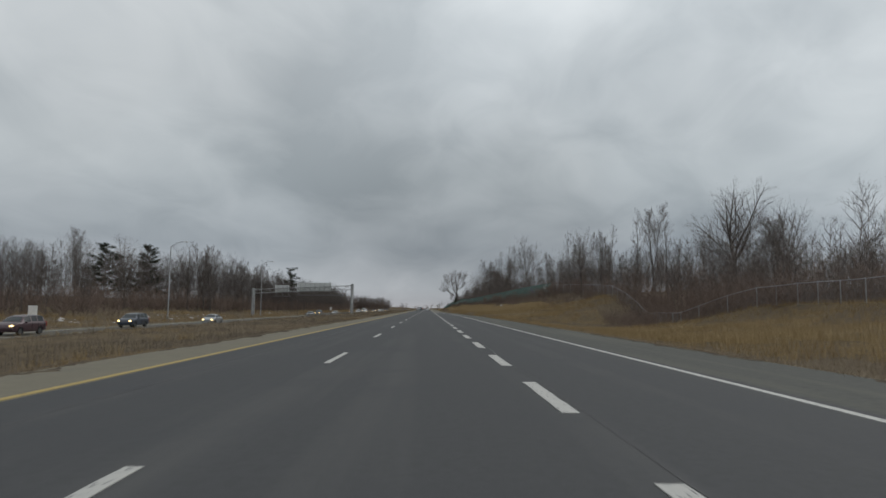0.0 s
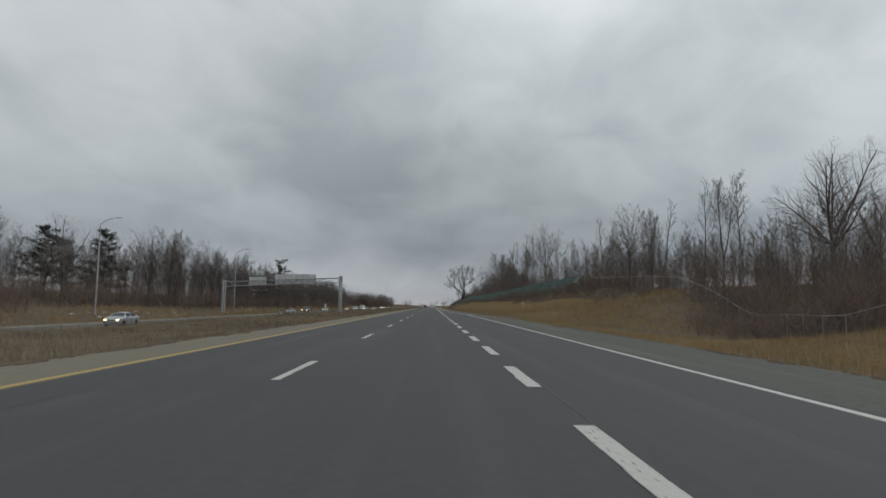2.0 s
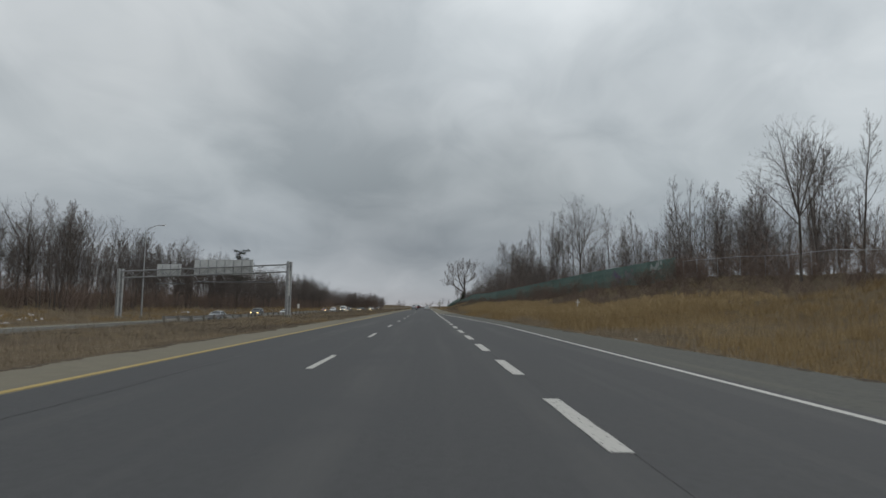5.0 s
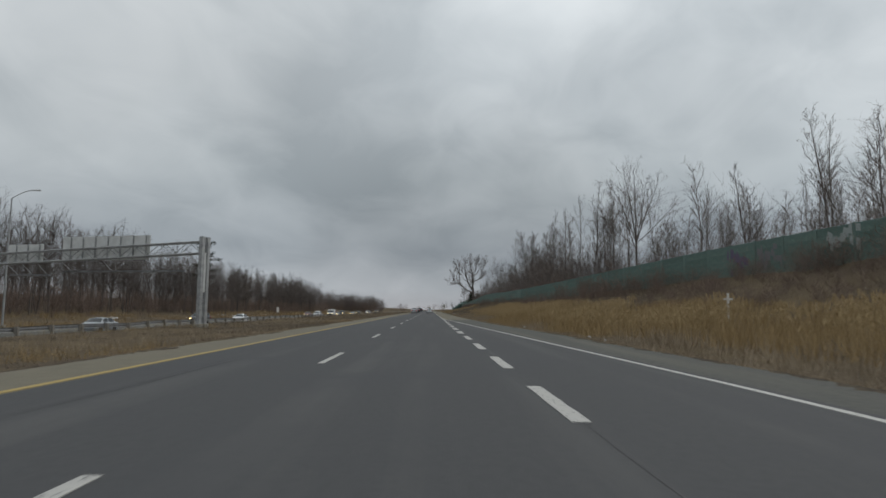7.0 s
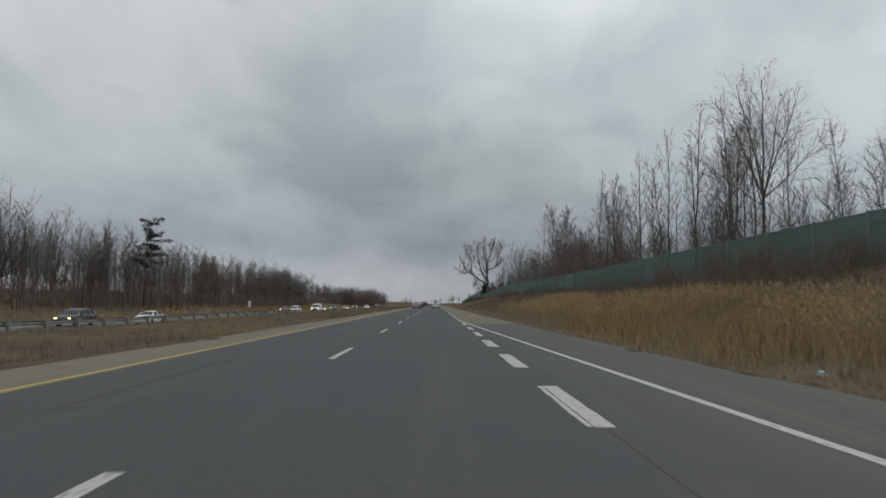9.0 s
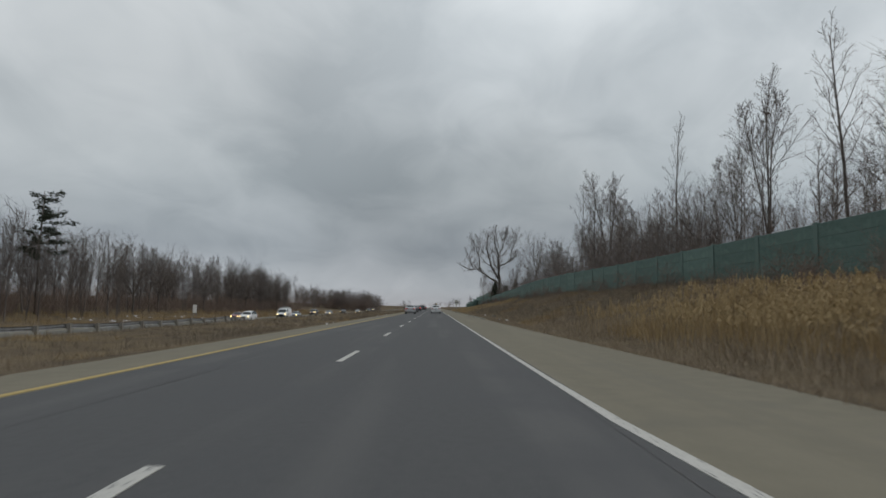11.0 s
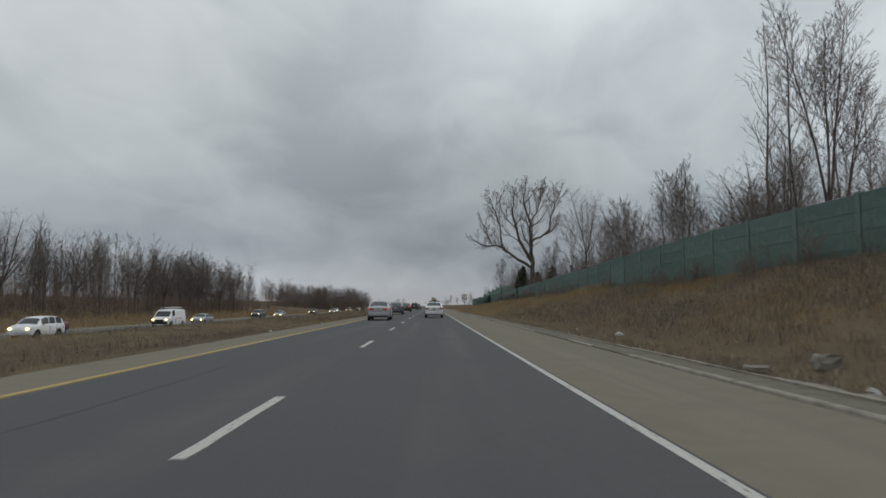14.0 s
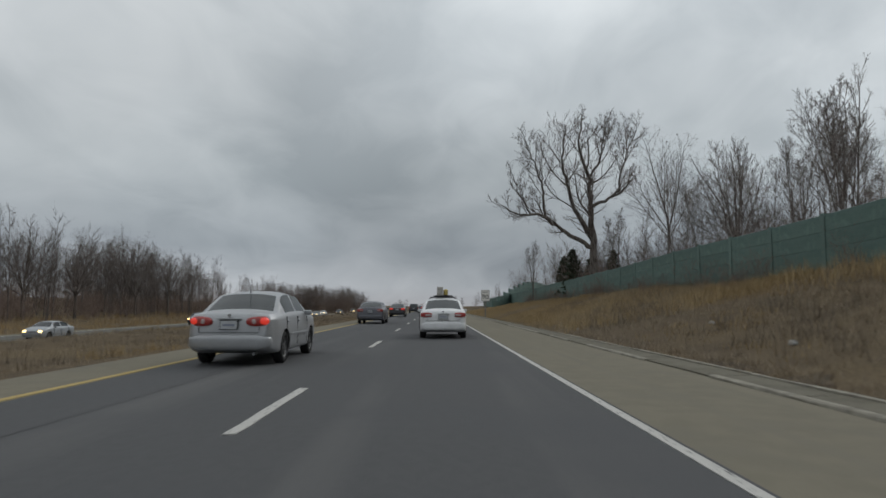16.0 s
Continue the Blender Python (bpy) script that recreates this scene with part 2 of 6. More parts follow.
SIGN_INK = mat("black_sign_ink", (0.03, 0.03, 0.03), 0.6)
WOOD = mat("grey_timber", (0.27, 0.255, 0.23), 0.9, spec=0.1, vary=(((6, 6, 1), (0.20, 0.185, 0.165), 0.44, 0.62),))
WHITE_WOOD = mat("white_painted_wood", (0.66, 0.65, 0.62), 0.8, spec=0.2, vary=((5.0, (0.52, 0.50, 0.47), 0.48, 0.66),))
SNOW = mat("old_snow", (0.66, 0.67, 0.70), 0.9, spec=0.2, bump=0.5, bump_scale=8, vary=((3.0, (0.48, 0.47, 0.47), 0.48, 0.66),))
LITTER = mat("pale_litter", (0.56, 0.56, 0.55), 0.6, spec=0.3, per_object=0.3, vary=((9.0, (0.40, 0.39, 0.37), 0.45, 0.65),))
LITTER_BLUE = mat("pale_blue_plastic", (0.42, 0.55, 0.58), 0.45, spec=0.4, vary=((9.0, (0.55, 0.62, 0.63), 0.45, 0.65),))
GLASS = mat("tinted_car_glass", (0.030, 0.037, 0.040), 0.10, spec=0.5)
SIDE_GLASS = mat("dark_side_glass", (0.020, 0.024, 0.027), 0.12, spec=0.18)
RUBBER = mat("tyre_rubber", (0.022, 0.022, 0.023), 0.85, spec=0.2, vary=((12.0, (0.04, 0.038, 0.036), 0.5, 0.7),))
RIM = mat("dull_wheel_cover", (0.095, 0.098, 0.10), 0.5, metal=0.5, spec=0.4, vary=((9.0, (0.09, 0.09, 0.09), 0.48, 0.66),))
TRIM = mat("black_plastic_trim", (0.022, 0.022, 0.024), 0.65, spec=0.3)
SEAM = mat("shut_line", (0.07, 0.07, 0.073), 0.7, spec=0.2)
CHROME = mat("bright_trim", (0.55, 0.56, 0.57), 0.25, metal=0.9)
RED_LENS = mat("red_tail_lens", (0.27, 0.045, 0.042), 0.25, spec=0.5, emit=(1.0, 0.05, 0.03), power=0.02)
RED_LIT = mat("lit_brake_lens", (0.40, 0.02, 0.02), 0.25, spec=0.5, emit=(1.0, 0.07, 0.04), power=0.42)
CLEAR_LENS = mat("clear_lamp_lens", (0.42, 0.34, 0.33), 0.2, spec=0.5)
HEAD_LIT = mat("lit_headlamp", (0.85, 0.82, 0.72), 0.2, spec=0.5, emit=(1.0, 0.68, 0.22), power=5.0)
PLATE = mat("licence_plate", (0.50, 0.52, 0.54), 0.5, vary=((25.0, (0.40, 0.41, 0.43), 0.45, 0.6),))


def car_paint(name, colour, metal=0.3):
    grime = tuple(0.55 * c + 0.05 for c in colour)
    return mat(name, colour, 0.34, metal=metal, spec=0.5, coat=0.25, vary=((1.4, grime, 0.50, 0.78), (30.0, tuple(c * 0.92 for c in colour), 0.45, 0.65)))


# ---- mesh helpers ----
class Soup:
    """Collects vertices and faces of one mesh."""

    def __init__(self):
        self.v, self.f, self.n = [], [], 0

    def add(self, verts, faces):
        k = self.n
        self.v.append(np.asarray(verts, float).reshape(-1, 3))
        self.f.extend([tuple(i + k for i in q) for q in faces])
        self.n += len(self.v[-1])
        return self

    def box(self, lo, hi, m=None):
        x0, y0, z0 = lo
        x1, y1, z1 = hi
        v = np.array([(x0, y0, z0), (x1, y0, z0), (x1, y1, z0), (x0, y1, z0), (x0, y0, z1), (x1, y0, z1), (x1, y1, z1), (x0, y1, z1)], float)
        if m is not None:
            v = np.array([m @ Vector(p) for p in v])
        return self.add(v, [(0, 3, 2, 1), (4, 5, 6, 7), (0, 1, 5, 4), (1, 2, 6, 5), (2, 3, 7, 6), (3, 0, 4, 7)])

    def tube(self, pts, radii, sides=6, caps=True):
        pts = np.asarray(pts, float)
        n = len(pts)
        radii = np.broadcast_to(np.asarray(radii, float), n)
        t = np.gradient(pts, axis=0)
        t /= np.linalg.norm(t, axis=1, keepdims=True) + 1e-9
        ref = np.array([0.31, 0.95, 0.05]) if abs(t[0][2]) > 0.7 else np.array([0.05, 0.1, 1.0])
        a = np.cross(t, ref)
        a /= np.linalg.norm(a, axis=1, keepdims=True) + 1e-9
        b = np.cross(t, a)
        ang = np.arange(sides) * 2 * np.pi / sides
        ring = pts[:, None] + radii[:, None, None] * (np.cos(ang)[None, :, None] * a[:, None] + np.sin(ang)[None, :, None] * b[:, None])
        faces = [(i * sides + j, i * sides + (j + 1) % sides, (i + 1) * sides + (j + 1) % sides, (i + 1) * sides + j) for i in range(n - 1) for j in range(sides)]
        if caps and sides > 3:
            faces += [tuple(range(sides))[::-1], tuple(range((n - 1) * sides, n * sides))]
        return self.add(ring.reshape(-1, 3), faces)

    def ribbon(self, pts, width, rng):
        """A thin tapering blade along the points, for twigs."""
        pts = np.asarray(pts, float)
        d = pts[-1] - pts[0]
        a = np.cross(d, rng.normal(0, 1, 3))
        a = a / (np.linalg.norm(a) + 1e-9) * width / 2
        n = len(pts)
        v, f = [], []
        for i, p in enumerate(pts[:-1]):
            k = 1 - 0.6 * i / n
            v += [p - a * k, p + a * k]
        v.append(pts[-1])
        for i in range(n - 2):
            f.append((2 * i, 2 * i + 1, 2 * i + 3, 2 * i + 2))
        f.append((2 * n - 4, 2 * n - 3, 2 * n - 2))
        return self.add(v, f)

    def lathe(self, profile, centre, axis="x", sides=24):
        """profile: (along the axis, radius)."""
        ang = np.arange(sides) * 2 * np.pi / sides
        v = []
        for s, r in profile:
            ring = np.stack([np.full(sides, s), r * np.cos(ang), r * np.sin(ang)], 1)
            v.append(ring if axis == "x" else ring[:, [2, 1, 0]] if axis == "z" else ring[:, [1, 0, 2]])
        n = len(profile)
        faces = [(i * sides + j, i * sides + (j + 1) % sides, (i + 1) * sides + (j + 1) % sides, (i + 1) * sides + j) for i in range(n - 1) for j in range(sides)]
        return self.add(np.concatenate(v) + np.asarray(centre), faces)

    def blob(self, centre, size, e=0.35, nu=20, nv=10):
        """A rounded block (superellipsoid) of that full size."""
        p = lambda c: np.sign(c) * np.abs(c) ** e  # noqa: E731
        u, w = np.arange(nu) * 2 * np.pi / nu, np.linspace(-np.pi / 2, np.pi / 2, nv)
        x = p(np.cos(w))[:, None] * p(np.cos(u))[None]
        y = p(np.cos(w))[:, None] * p(np.sin(u))[None]
        z = np.broadcast_to(p(np.sin(w))[:, None], x.shape)
        v = np.stack([x, y, z], -1).reshape(-1, 3) * np.asarray(size) / 2 + np.asarray(centre)
        f = [(i * nu + j, i * nu + (j + 1) % nu, (i + 1) * nu + (j + 1) % nu, (i + 1) * nu + j) for i in range(nv - 1) for j in range(nu)]
        return self.add(v, f)

    def arrays(self):
        return (np.concatenate(self.v) if self.v else np.zeros((0, 3))), self.f

    def mesh(self, name, material, smooth=False):
        v, f = self.arrays()
        me = bpy.data.meshes.new(name)
        me.from_pydata(v.tolist(), [], f)
        if material:
            me.materials.append(material)
        if smooth:
            me.polygons.foreach_set("use_smooth", [True] * len(me.polygons))
        me.update()
        return me


def part(name, soup, material, parent=None, label="", smooth=False):
    me = soup if isinstance(soup, bpy.types.Mesh) else soup.mesh(name, material, smooth)
    ob = new(name, me)
    if parent is not None:
        ob.parent = parent
    return tagged(ob, label)


def thing(name, place, label, category, group="", turn=0.0, kind=""):
    ob = new(name)
    ob.empty_display_size = 0.2
    ob.matrix_world = Matrix.Translation(place) @ Matrix.Rotation(turn, 4, "Z")
    return tagged(ob, label, category, group, kind)


def smoothstep(x):
    x = np.clip(x, 0, 1)
    return x * x * (3 - 2 * x)


# ---- the lie of the land ----
def toe(y):
    """x of the right edge of the paving."""
    return np.interp(y, (-80, 70, 100, 130, 142, 158, 170, 215, 2000), (7.8, 7.8, 7.5, 6.4, 6.2, 5.3, 4.9, 4.45, 4.45))


def crest_x(y):
    """x of the fence, then of the green barrier, at the top of the bank."""
    return np.interp(y, (-80, 58, 64.7, 68, 71.6, 77, 87, 93, 108, 118, 132, 142, 170, 197, 216, 234, 2000), (33, 33, 32.3, 30.2, 28.2, 28.6, 29.8, 31.0, 31.8, 32, 31.0, 28.2, 26, 19.2, 15.2, 13.9, 13.9))


def crest_z(y):
    """Ground height at that line."""
    return np.interp(y, (-80, 58, 64.7, 68, 71.6, 77, 87, 93, 98, 103, 108, 112, 124, 142, 170, 197, 216, 250, 285, 320, 374, 430, 2000),
                     (1.9, 1.9, 1.85, 0.7, -0.75, -1.15, -1.1, -0.55, 1.0, 2.0, 2.65, 3.35, 4.3, 4.7, 4.3, 3.1, 2.6, 2.75, 2.5, 2.3, 1.7, 1.2, 0.6))


def wall_top(y):
    return np.interp(y, (140, 147, 170, 197, 215, 232, 250, 270, 285, 297, 310, 321, 374, 460), (7.2, 7.15, 7.0, 5.5, 4.7, 4.55, 4.85, 4.95, 4.8, 4.5, 4.45, 4.2, 3.75, 3.2))


def land(x, y):
    """Ground height; arrays."""
    x, y = np.broadcast_arrays(np.asarray(x, float), np.asarray(y, float))
    t, cx, cz = toe(y), crest_x(y), crest_z(y)
    s = np.clip((x - t) / (cx - t), 0, 1)
    p = np.interp(y, (0, 30, 56, 65, 71, 90, 100, 125, 145, 165, 200, 225, 2000), (1.2, 1.4, 2.8, 2.8, 1.0, 1.0, 1.3, 1.85, 2.3, 2.0, 1.5, 1.12, 1.12))
    ditch = np.interp(y, (0, 30, 56, 66, 74, 88, 98, 112), (0.2, 0.4, 1.1, 1.1, 0.6, 0.6, 0.25, 0.0)) * 4 * s * (1 - s)
    right = -0.06 + (cz + 0.06) * s**p + np.clip(x - cx, 0, 60) * 0.03 + np.clip(x - t, 0, 0.6) * -0.12 * (1 - s) - ditch
    left = np.interp(-x, (6.8, 7.4, 11, 15, 20, 26, 28.0, 39.5, 42, 50, 60, 78, 105, 160, 400), (-0.06, -0.10, -0.45, -0.62, -0.62, -0.95, -1.56, -1.56, -1.75, -1.35, -0.5, 0.7, 3.0, 5.0, 7.0))
    z = np.where(x > 0, np.where(x > t, right, -0.06), left)
    rough = np.clip((np.abs(x) - 9) / 6, 0, 1) * (1 - ((x < -26.5) & (x > -41)))
    wob = np.sin(x * 0.61 + 0.7 * np.sin(y * 0.21)) * np.sin(y * 0.37 + 0.9 * np.sin(x * 0.33)) * 0.10 + np.sin(x * 1.7 + y * 0.9) * np.sin(y * 1.3 - x * 0.7) * 0.05 + np.sin(y * 0.19 + 0.5 * np.sin(x * 0.15)) * np.sin(x * 0.21 + 1.0) * 0.16 * (x > 0)
    return z + wob * rough


def ground():
    xs = np.unique(np.concatenate([np.linspace(-700, -90, 14), np.linspace(-90, -44, 20), np.array([-42.5, -41, -39.7, -39.5, -33, -28.2, -28, -27, -26]), np.linspace(-25, -8, 20),
                                   np.array([-7.4, -7.0, -6.7, -3, 0, 3]), np.linspace(4.2, 36, 80), np.linspace(37, 90, 24), np.linspace(100, 700, 14)]))
    ys = np.unique(np.concatenate([np.array([-400, -200, -100]), np.arange(-60, 400, 1.6), np.arange(400, 640, 10), np.array([700, 800, 1000, 1300, 1700, 2300, 3200])]))
    X, Y = np.meshgrid(xs, ys)
    Z = land(X, Y)
    n = len(xs)
    v = np.stack([X, Y, Z], -1).reshape(-1, 3)
    f = [(j * n + i, j * n + i + 1, (j + 1) * n + i + 1, (j + 1) * n + i) for j in range(len(ys) - 1) for i in range(n - 1)]
    s = Soup().add(v, f)
    tagged(part("ground", s, EARTH, smooth=True), "rough winter ground of earth and flattened brown grass", "ground", kind="structure")


ground()


def strip(name, edges, y0, y1, z, material, label, category, step=4.0, depth=0.25, parent=None):
    """A paved slab between two edges given as functions of y, with real sides."""
    ys = np.arange(y0, y1 + 0.01, step)
    if ys[-1] < y1:
        ys = np.append(ys, y1)
    a, b = np.broadcast_to(edges[0](ys), ys.shape), np.broadcast_to(edges[1](ys), ys.shape)
    rows = [np.stack([a, ys, np.full_like(ys, z - depth)], 1), np.stack([a, ys, np.full_like(ys, z)], 1), np.stack([b, ys, np.full_like(ys, z)], 1), np.stack([b, ys, np.full_like(ys, z - depth)], 1)]
    n = len(ys)
    f = [(k * n + i, (k + 1) * n + i, (k + 1) * n + i + 1, k * n + i + 1)[::-1] for k in range(3) for i in range(n - 1)]
    s = Soup().add(np.concatenate(rows), f)
    return tagged(part(name, s, material, parent), label, category, kind="structure")


def const(c):
    return lambda y: np.full_like(np.asarray(y, float), c)


def edge_line(y):
    """Middle of the white line at the right, which closes the ending lane."""
    return np.interp(y, (-80, 118, 188.5, 2000), (4.77, 4.77, 1.45, 1.45))


def yellow_line(y):
    return np.interp(y, (-80, 60, 160, 215, 2000), (-5.38, -5.42, -5.55, -5.68, -5.68))


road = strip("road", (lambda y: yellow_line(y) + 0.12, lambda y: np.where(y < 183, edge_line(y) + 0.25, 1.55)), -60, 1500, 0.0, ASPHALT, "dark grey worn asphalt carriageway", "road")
strip("pavement_left", (const(-7.1), lambda y: yellow_line(y) + 0.117), -60, 1500, 0.003, SHOULDER, "pale gravelly paved shoulder beside the median", "shoulder")
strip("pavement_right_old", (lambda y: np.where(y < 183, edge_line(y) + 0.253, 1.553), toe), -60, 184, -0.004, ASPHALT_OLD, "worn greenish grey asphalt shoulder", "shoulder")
strip("pavement_right", (const(1.553), toe), 184.003, 1500, -0.003, SHOULDER, "pale beige paved shoulder beside the bank", "shoulder")
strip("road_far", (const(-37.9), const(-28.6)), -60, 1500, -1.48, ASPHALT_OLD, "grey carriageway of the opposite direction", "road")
strip("pavement_far_right", (const(-28.597), const(-27.4)), -60, 1500, -1.482, SHOULDER, "pale paved shoulder of the opposite carriageway", "shoulder")
strip("pavement_far_left", (const(-39.6), const(-37.903)), -60, 1500, -1.482, SHOULDER, "pale paved shoulder of the opposite carriageway", "shoulder")
strip("trim_yellow_line", (lambda y: yellow_line(y) - 0.065, lambda y: yellow_line(y) + 0.065), -60, 1400, 0.010, YELLOW, "worn yellow edge line on the asphalt", "road marking", depth=0.008)
strip("trim_edge_line", (lambda y: edge_line(y) - np.where(y < 190, 0.07, 0.052), lambda y: edge_line(y) + np.where(y < 190, 0.07, 0.052)), -60, 1400, 0.008, PAINT, "worn white edge line on the asphalt", "road marking", depth=0.008)
strip("trim_far_line", (const(-37.7), const(-37.55)), -60, 1200, -1.472, PAINT, "white edge line of the opposite carriageway", "road marking", depth=0.008)
strip("trim_far_yellow_line", (const(-28.9), const(-28.76)), -60, 1200, -1.472, YELLOW, "yellow edge line of the opposite carriageway", "road marking", depth=0.008)


def lane_dashes():
    rng = np.random.default_rng(3)

    def worn(w, length, seed):
        r = np.random.default_rng(seed)
        n = 9
        ys = np.linspace(0, length, n)
        a, b = -w / 2 + r.normal(0, 0.006, n), w / 2 + r.normal(0, 0.006, n)
        v = np.concatenate([np.stack([a, ys, np.zeros(n)], 1), np.stack([b, ys, np.zeros(n)], 1), np.stack([a, ys, np.full(n, -0.008)], 1), np.stack([b, ys, np.full(n, -0.008)], 1)])
        f = [(i, n + i, n + i + 1, i + 1) for i in range(n - 1)] + [(2 * n + i, i, i + 1, 2 * n + i + 1) for i in range(n - 1)] + [(n + i, 3 * n + i, 3 * n + i + 1, n + i + 1) for i in range(n - 1)]
        f += [(0, 2 * n, 3 * n, n), (n - 1, 2 * n - 1, 4 * n - 1, 3 * n - 1)]
        return Soup().add(v, f).mesh("dash", PAINT)

    ghost = worn(0.06, 3.0, 30)
    wide, slim = [worn(0.21, 3.05, k) for k in range(3)], [worn(0.125, 3.2, 10 + k) for k in range(3)]
    for x, meshes, first, pitch, last, z in ((1.45, wide, 8.45 - 18, 6.0, 181, 0.009), (-2.3, slim, 14.3 - 36, 12.0, 720, 0.009), (-33.2, slim, 3.0, 12.0, 500, -1.471)):
        y, k = first, 0
        while y < last:
            ob = part("lane_dash", meshes[k % 3], None, road)
            off = float(np.interp(y, (0, 60, 160, 200, 218, 231, 254, 279, 300), (0.4, 0.55, 0.9, 0.3, -0.3, -0.8, 0.0, -0.3, 0.0))) if x == -2.3 else 0.0
            ob.location = (x + rng.normal(0, 0.008), y + off, z)
            if x > 0 and 136 < y < 166:
                old = part("old_line", ghost, None, road)
                old.location = (x - 0.145, y + 0.1 * rng.random(), z - 0.001)
            y, k = y + (pitch if x < 0 or y < 145 else 5.68), k + 1
    # sealed seams and cracks
    for x0, y0, y1, seed in ((1.62, -20, 190, 1), (-4.3, -20, 330, 3)):
        r = np.random.default_rng(seed)
        ys = np.arange(y0, y1, 0.8)
        xs = x0 + np.cumsum(r.normal(0, 0.02, len(ys))) * 0.5 + 0.03 * np.sin(ys * 0.7)
        w = 0.004 + 0.010 * np.clip(np.sin(ys * 0.35 + seed) + r.normal(0, 0.4, len(ys)), 0, 1.5)
        n = len(ys)
        v = np.concatenate([np.stack([xs - w, ys, np.full(n, 0.004)], 1), np.stack([xs + w, ys, np.full(n, 0.004)], 1)])
        part("sealed_crack", Soup().add(v, [(i, n + i, n + i + 1, i + 1) for i in range(n - 1)]), TAR, road)
    for k, (xa, ya, xb, yb) in enumerate(((-5.2, 22, 1.2, 30), (-5.2, 96, -0.6, 101), (-5.1, 152, 1.0, 158), (-5.1, 228, 1.2, 235), (-5.2, 262, 1.2, 268), (1.8, 232, 4.3, 240), (2.2, 258, 4.2, 261), (1.7, 284, 4.2, 290))):
        r = np.random.default_rng(40 + k)
        t = np.linspace(0, 1, 26)
        xs, ys = xa + (xb - xa) * t, ya + (yb - ya) * t + np.cumsum(r.normal(0, 0.09, 26))
        w = 0.004 + 0.009 * r.random(26)
        v = np.concatenate([np.stack([xs, ys - w, np.full(26, 0.0055)], 1), np.stack([xs, ys + w, np.full(26, 0.0055)], 1)])
        part("sealed_crack", Soup().add(v, [(i, i + 1, 26 + i + 1, 26 + i) for i in range(25)]), TAR, road)


lane_dashes()

# ---- roadside structures ----
def noise_barrier():
    wall = thing("wall_noise_barrier", (0, 0, 0), "green painted noise barrier of horizontal boards between posts", "noise barrier", kind="structure")
    pitch = 3.75
    # stations along the crest line at equal spacing
    ys = np.arange(147, 462, 0.25)
    pts = np.stack([crest_x(ys), ys], 1)
    run = np.concatenate([[0], np.cumsum(np.linalg.norm(np.diff(pts, axis=0), axis=1))])
    at = np.arange(0, run[-1], pitch)
    px, py = np.interp(at, run, pts[:, 0]), np.interp(at, run, pts[:, 1])
    board_h = 0.62
    bevel = 0.02
    prof = [(-0.05, 0), (-0.05, board_h - 0.012), (-0.05 + bevel, board_h), (0.05 - bevel, board_h), (0.05, board_h - 0.012), (0.05, 0)]
    half = (pitch - 0.24) / 2
    v = [(s * half, a, b) for s in (-1, 1) for a, b in prof]
    n = len(prof)
    f = [(i, (i + 1) % n, n + (i + 1) % n, n + i) for i in range(n)] + [tuple(range(n))[::-1], tuple(range(n, 2 * n))]
    board = Soup().add(v, f).mesh("board", GREEN)
    post = Soup()
    for lo, hi in (((-0.12, -0.085, 0), (0.12, -0.06, 1)), ((-0.12, 0.06, 0), (0.12, 0.085, 1)), ((-0.05, -0.06, 0), (0.05, 0.06, 1))):
        post.box(lo, hi)
    post = post.mesh("post", GREEN_POST)
    rng = np.random.default_rng(8)
    for i in range(len(at)):
        top = float(wall_top(py[i]))
        low = float(land(px[i], py[i])) - 0.25
        ob = part("post", post, None, wall)
        a = min(i + 1, len(at) - 1)
        b = max(a - 1, 0)
        turn = math.atan2(py[a] - py[b], px[a] - px[b])
        ob.matrix_local = Matrix.Translation((px[i], py[i], low)) @ Matrix.Rotation(turn, 4, "Z") @ Matrix.Diagonal((1, 1, top - low + 0.06, 1))
        if i + 1 == len(at):
            break
        mx, my = (px[i] + px[i + 1]) / 2, (py[i] + py[i + 1]) / 2
        t0, t1 = float(wall_top(py[i])), float(wall_top(py[i + 1]))
        tilt = math.atan2(t1 - t0, pitch)
        low = float(land(mx, my)) - 0.2
        z = (t0 + t1) / 2 - board_h
        while z > low - board_h:
            ob = part("board", board, None, wall)
            ob.matrix_local = Matrix.Translation((mx, my, z)) @ Matrix.Rotation(turn, 4, "Z") @ Matrix.Rotation(-tilt, 4, "Y") @ Matrix.Rotation(float(rng.normal(0, 0.003)), 4, "X")
            z -= board_h + 0.005
    # sprayed paint on two panels, as plain patches
    for y0, y1, z0, z1, m in ((158.0, 161.4, 4.9, 6.5, (0.16, 0.16, 0.17)), (163.0, 166.2, 4.7, 6.4, (0.12, 0.10, 0.16)), (150.5, 153.2, 5.5, 6.9, (0.30, 0.34, 0.33))):
        s = Soup()
        r = np.random.default_rng(int(y0))
        for k in range(16):
            yc = y0 + (y1 - y0) * r.random()
            zc = z0 + (z1 - z0) * r.random()
            w, h = 0.1 + 0.3 * r.random(), 0.15 + 0.35 * r.random()
            xa, xb = crest_x(yc - w) - 0.062, crest_x(yc + w) - 0.062
            s.add([(xa, yc - w, zc - h), (xb, yc + w, zc - h * r.random()), (xb, yc + w * r.random(), zc + h), (xa, yc - w, zc + h * r.random())], [(0, 3, 2, 1)])
        part("sprayed_paint", s, mat("spray_paint", m, 0.7), wall, "dark sprayed paint on the boards")


noise_barrier()


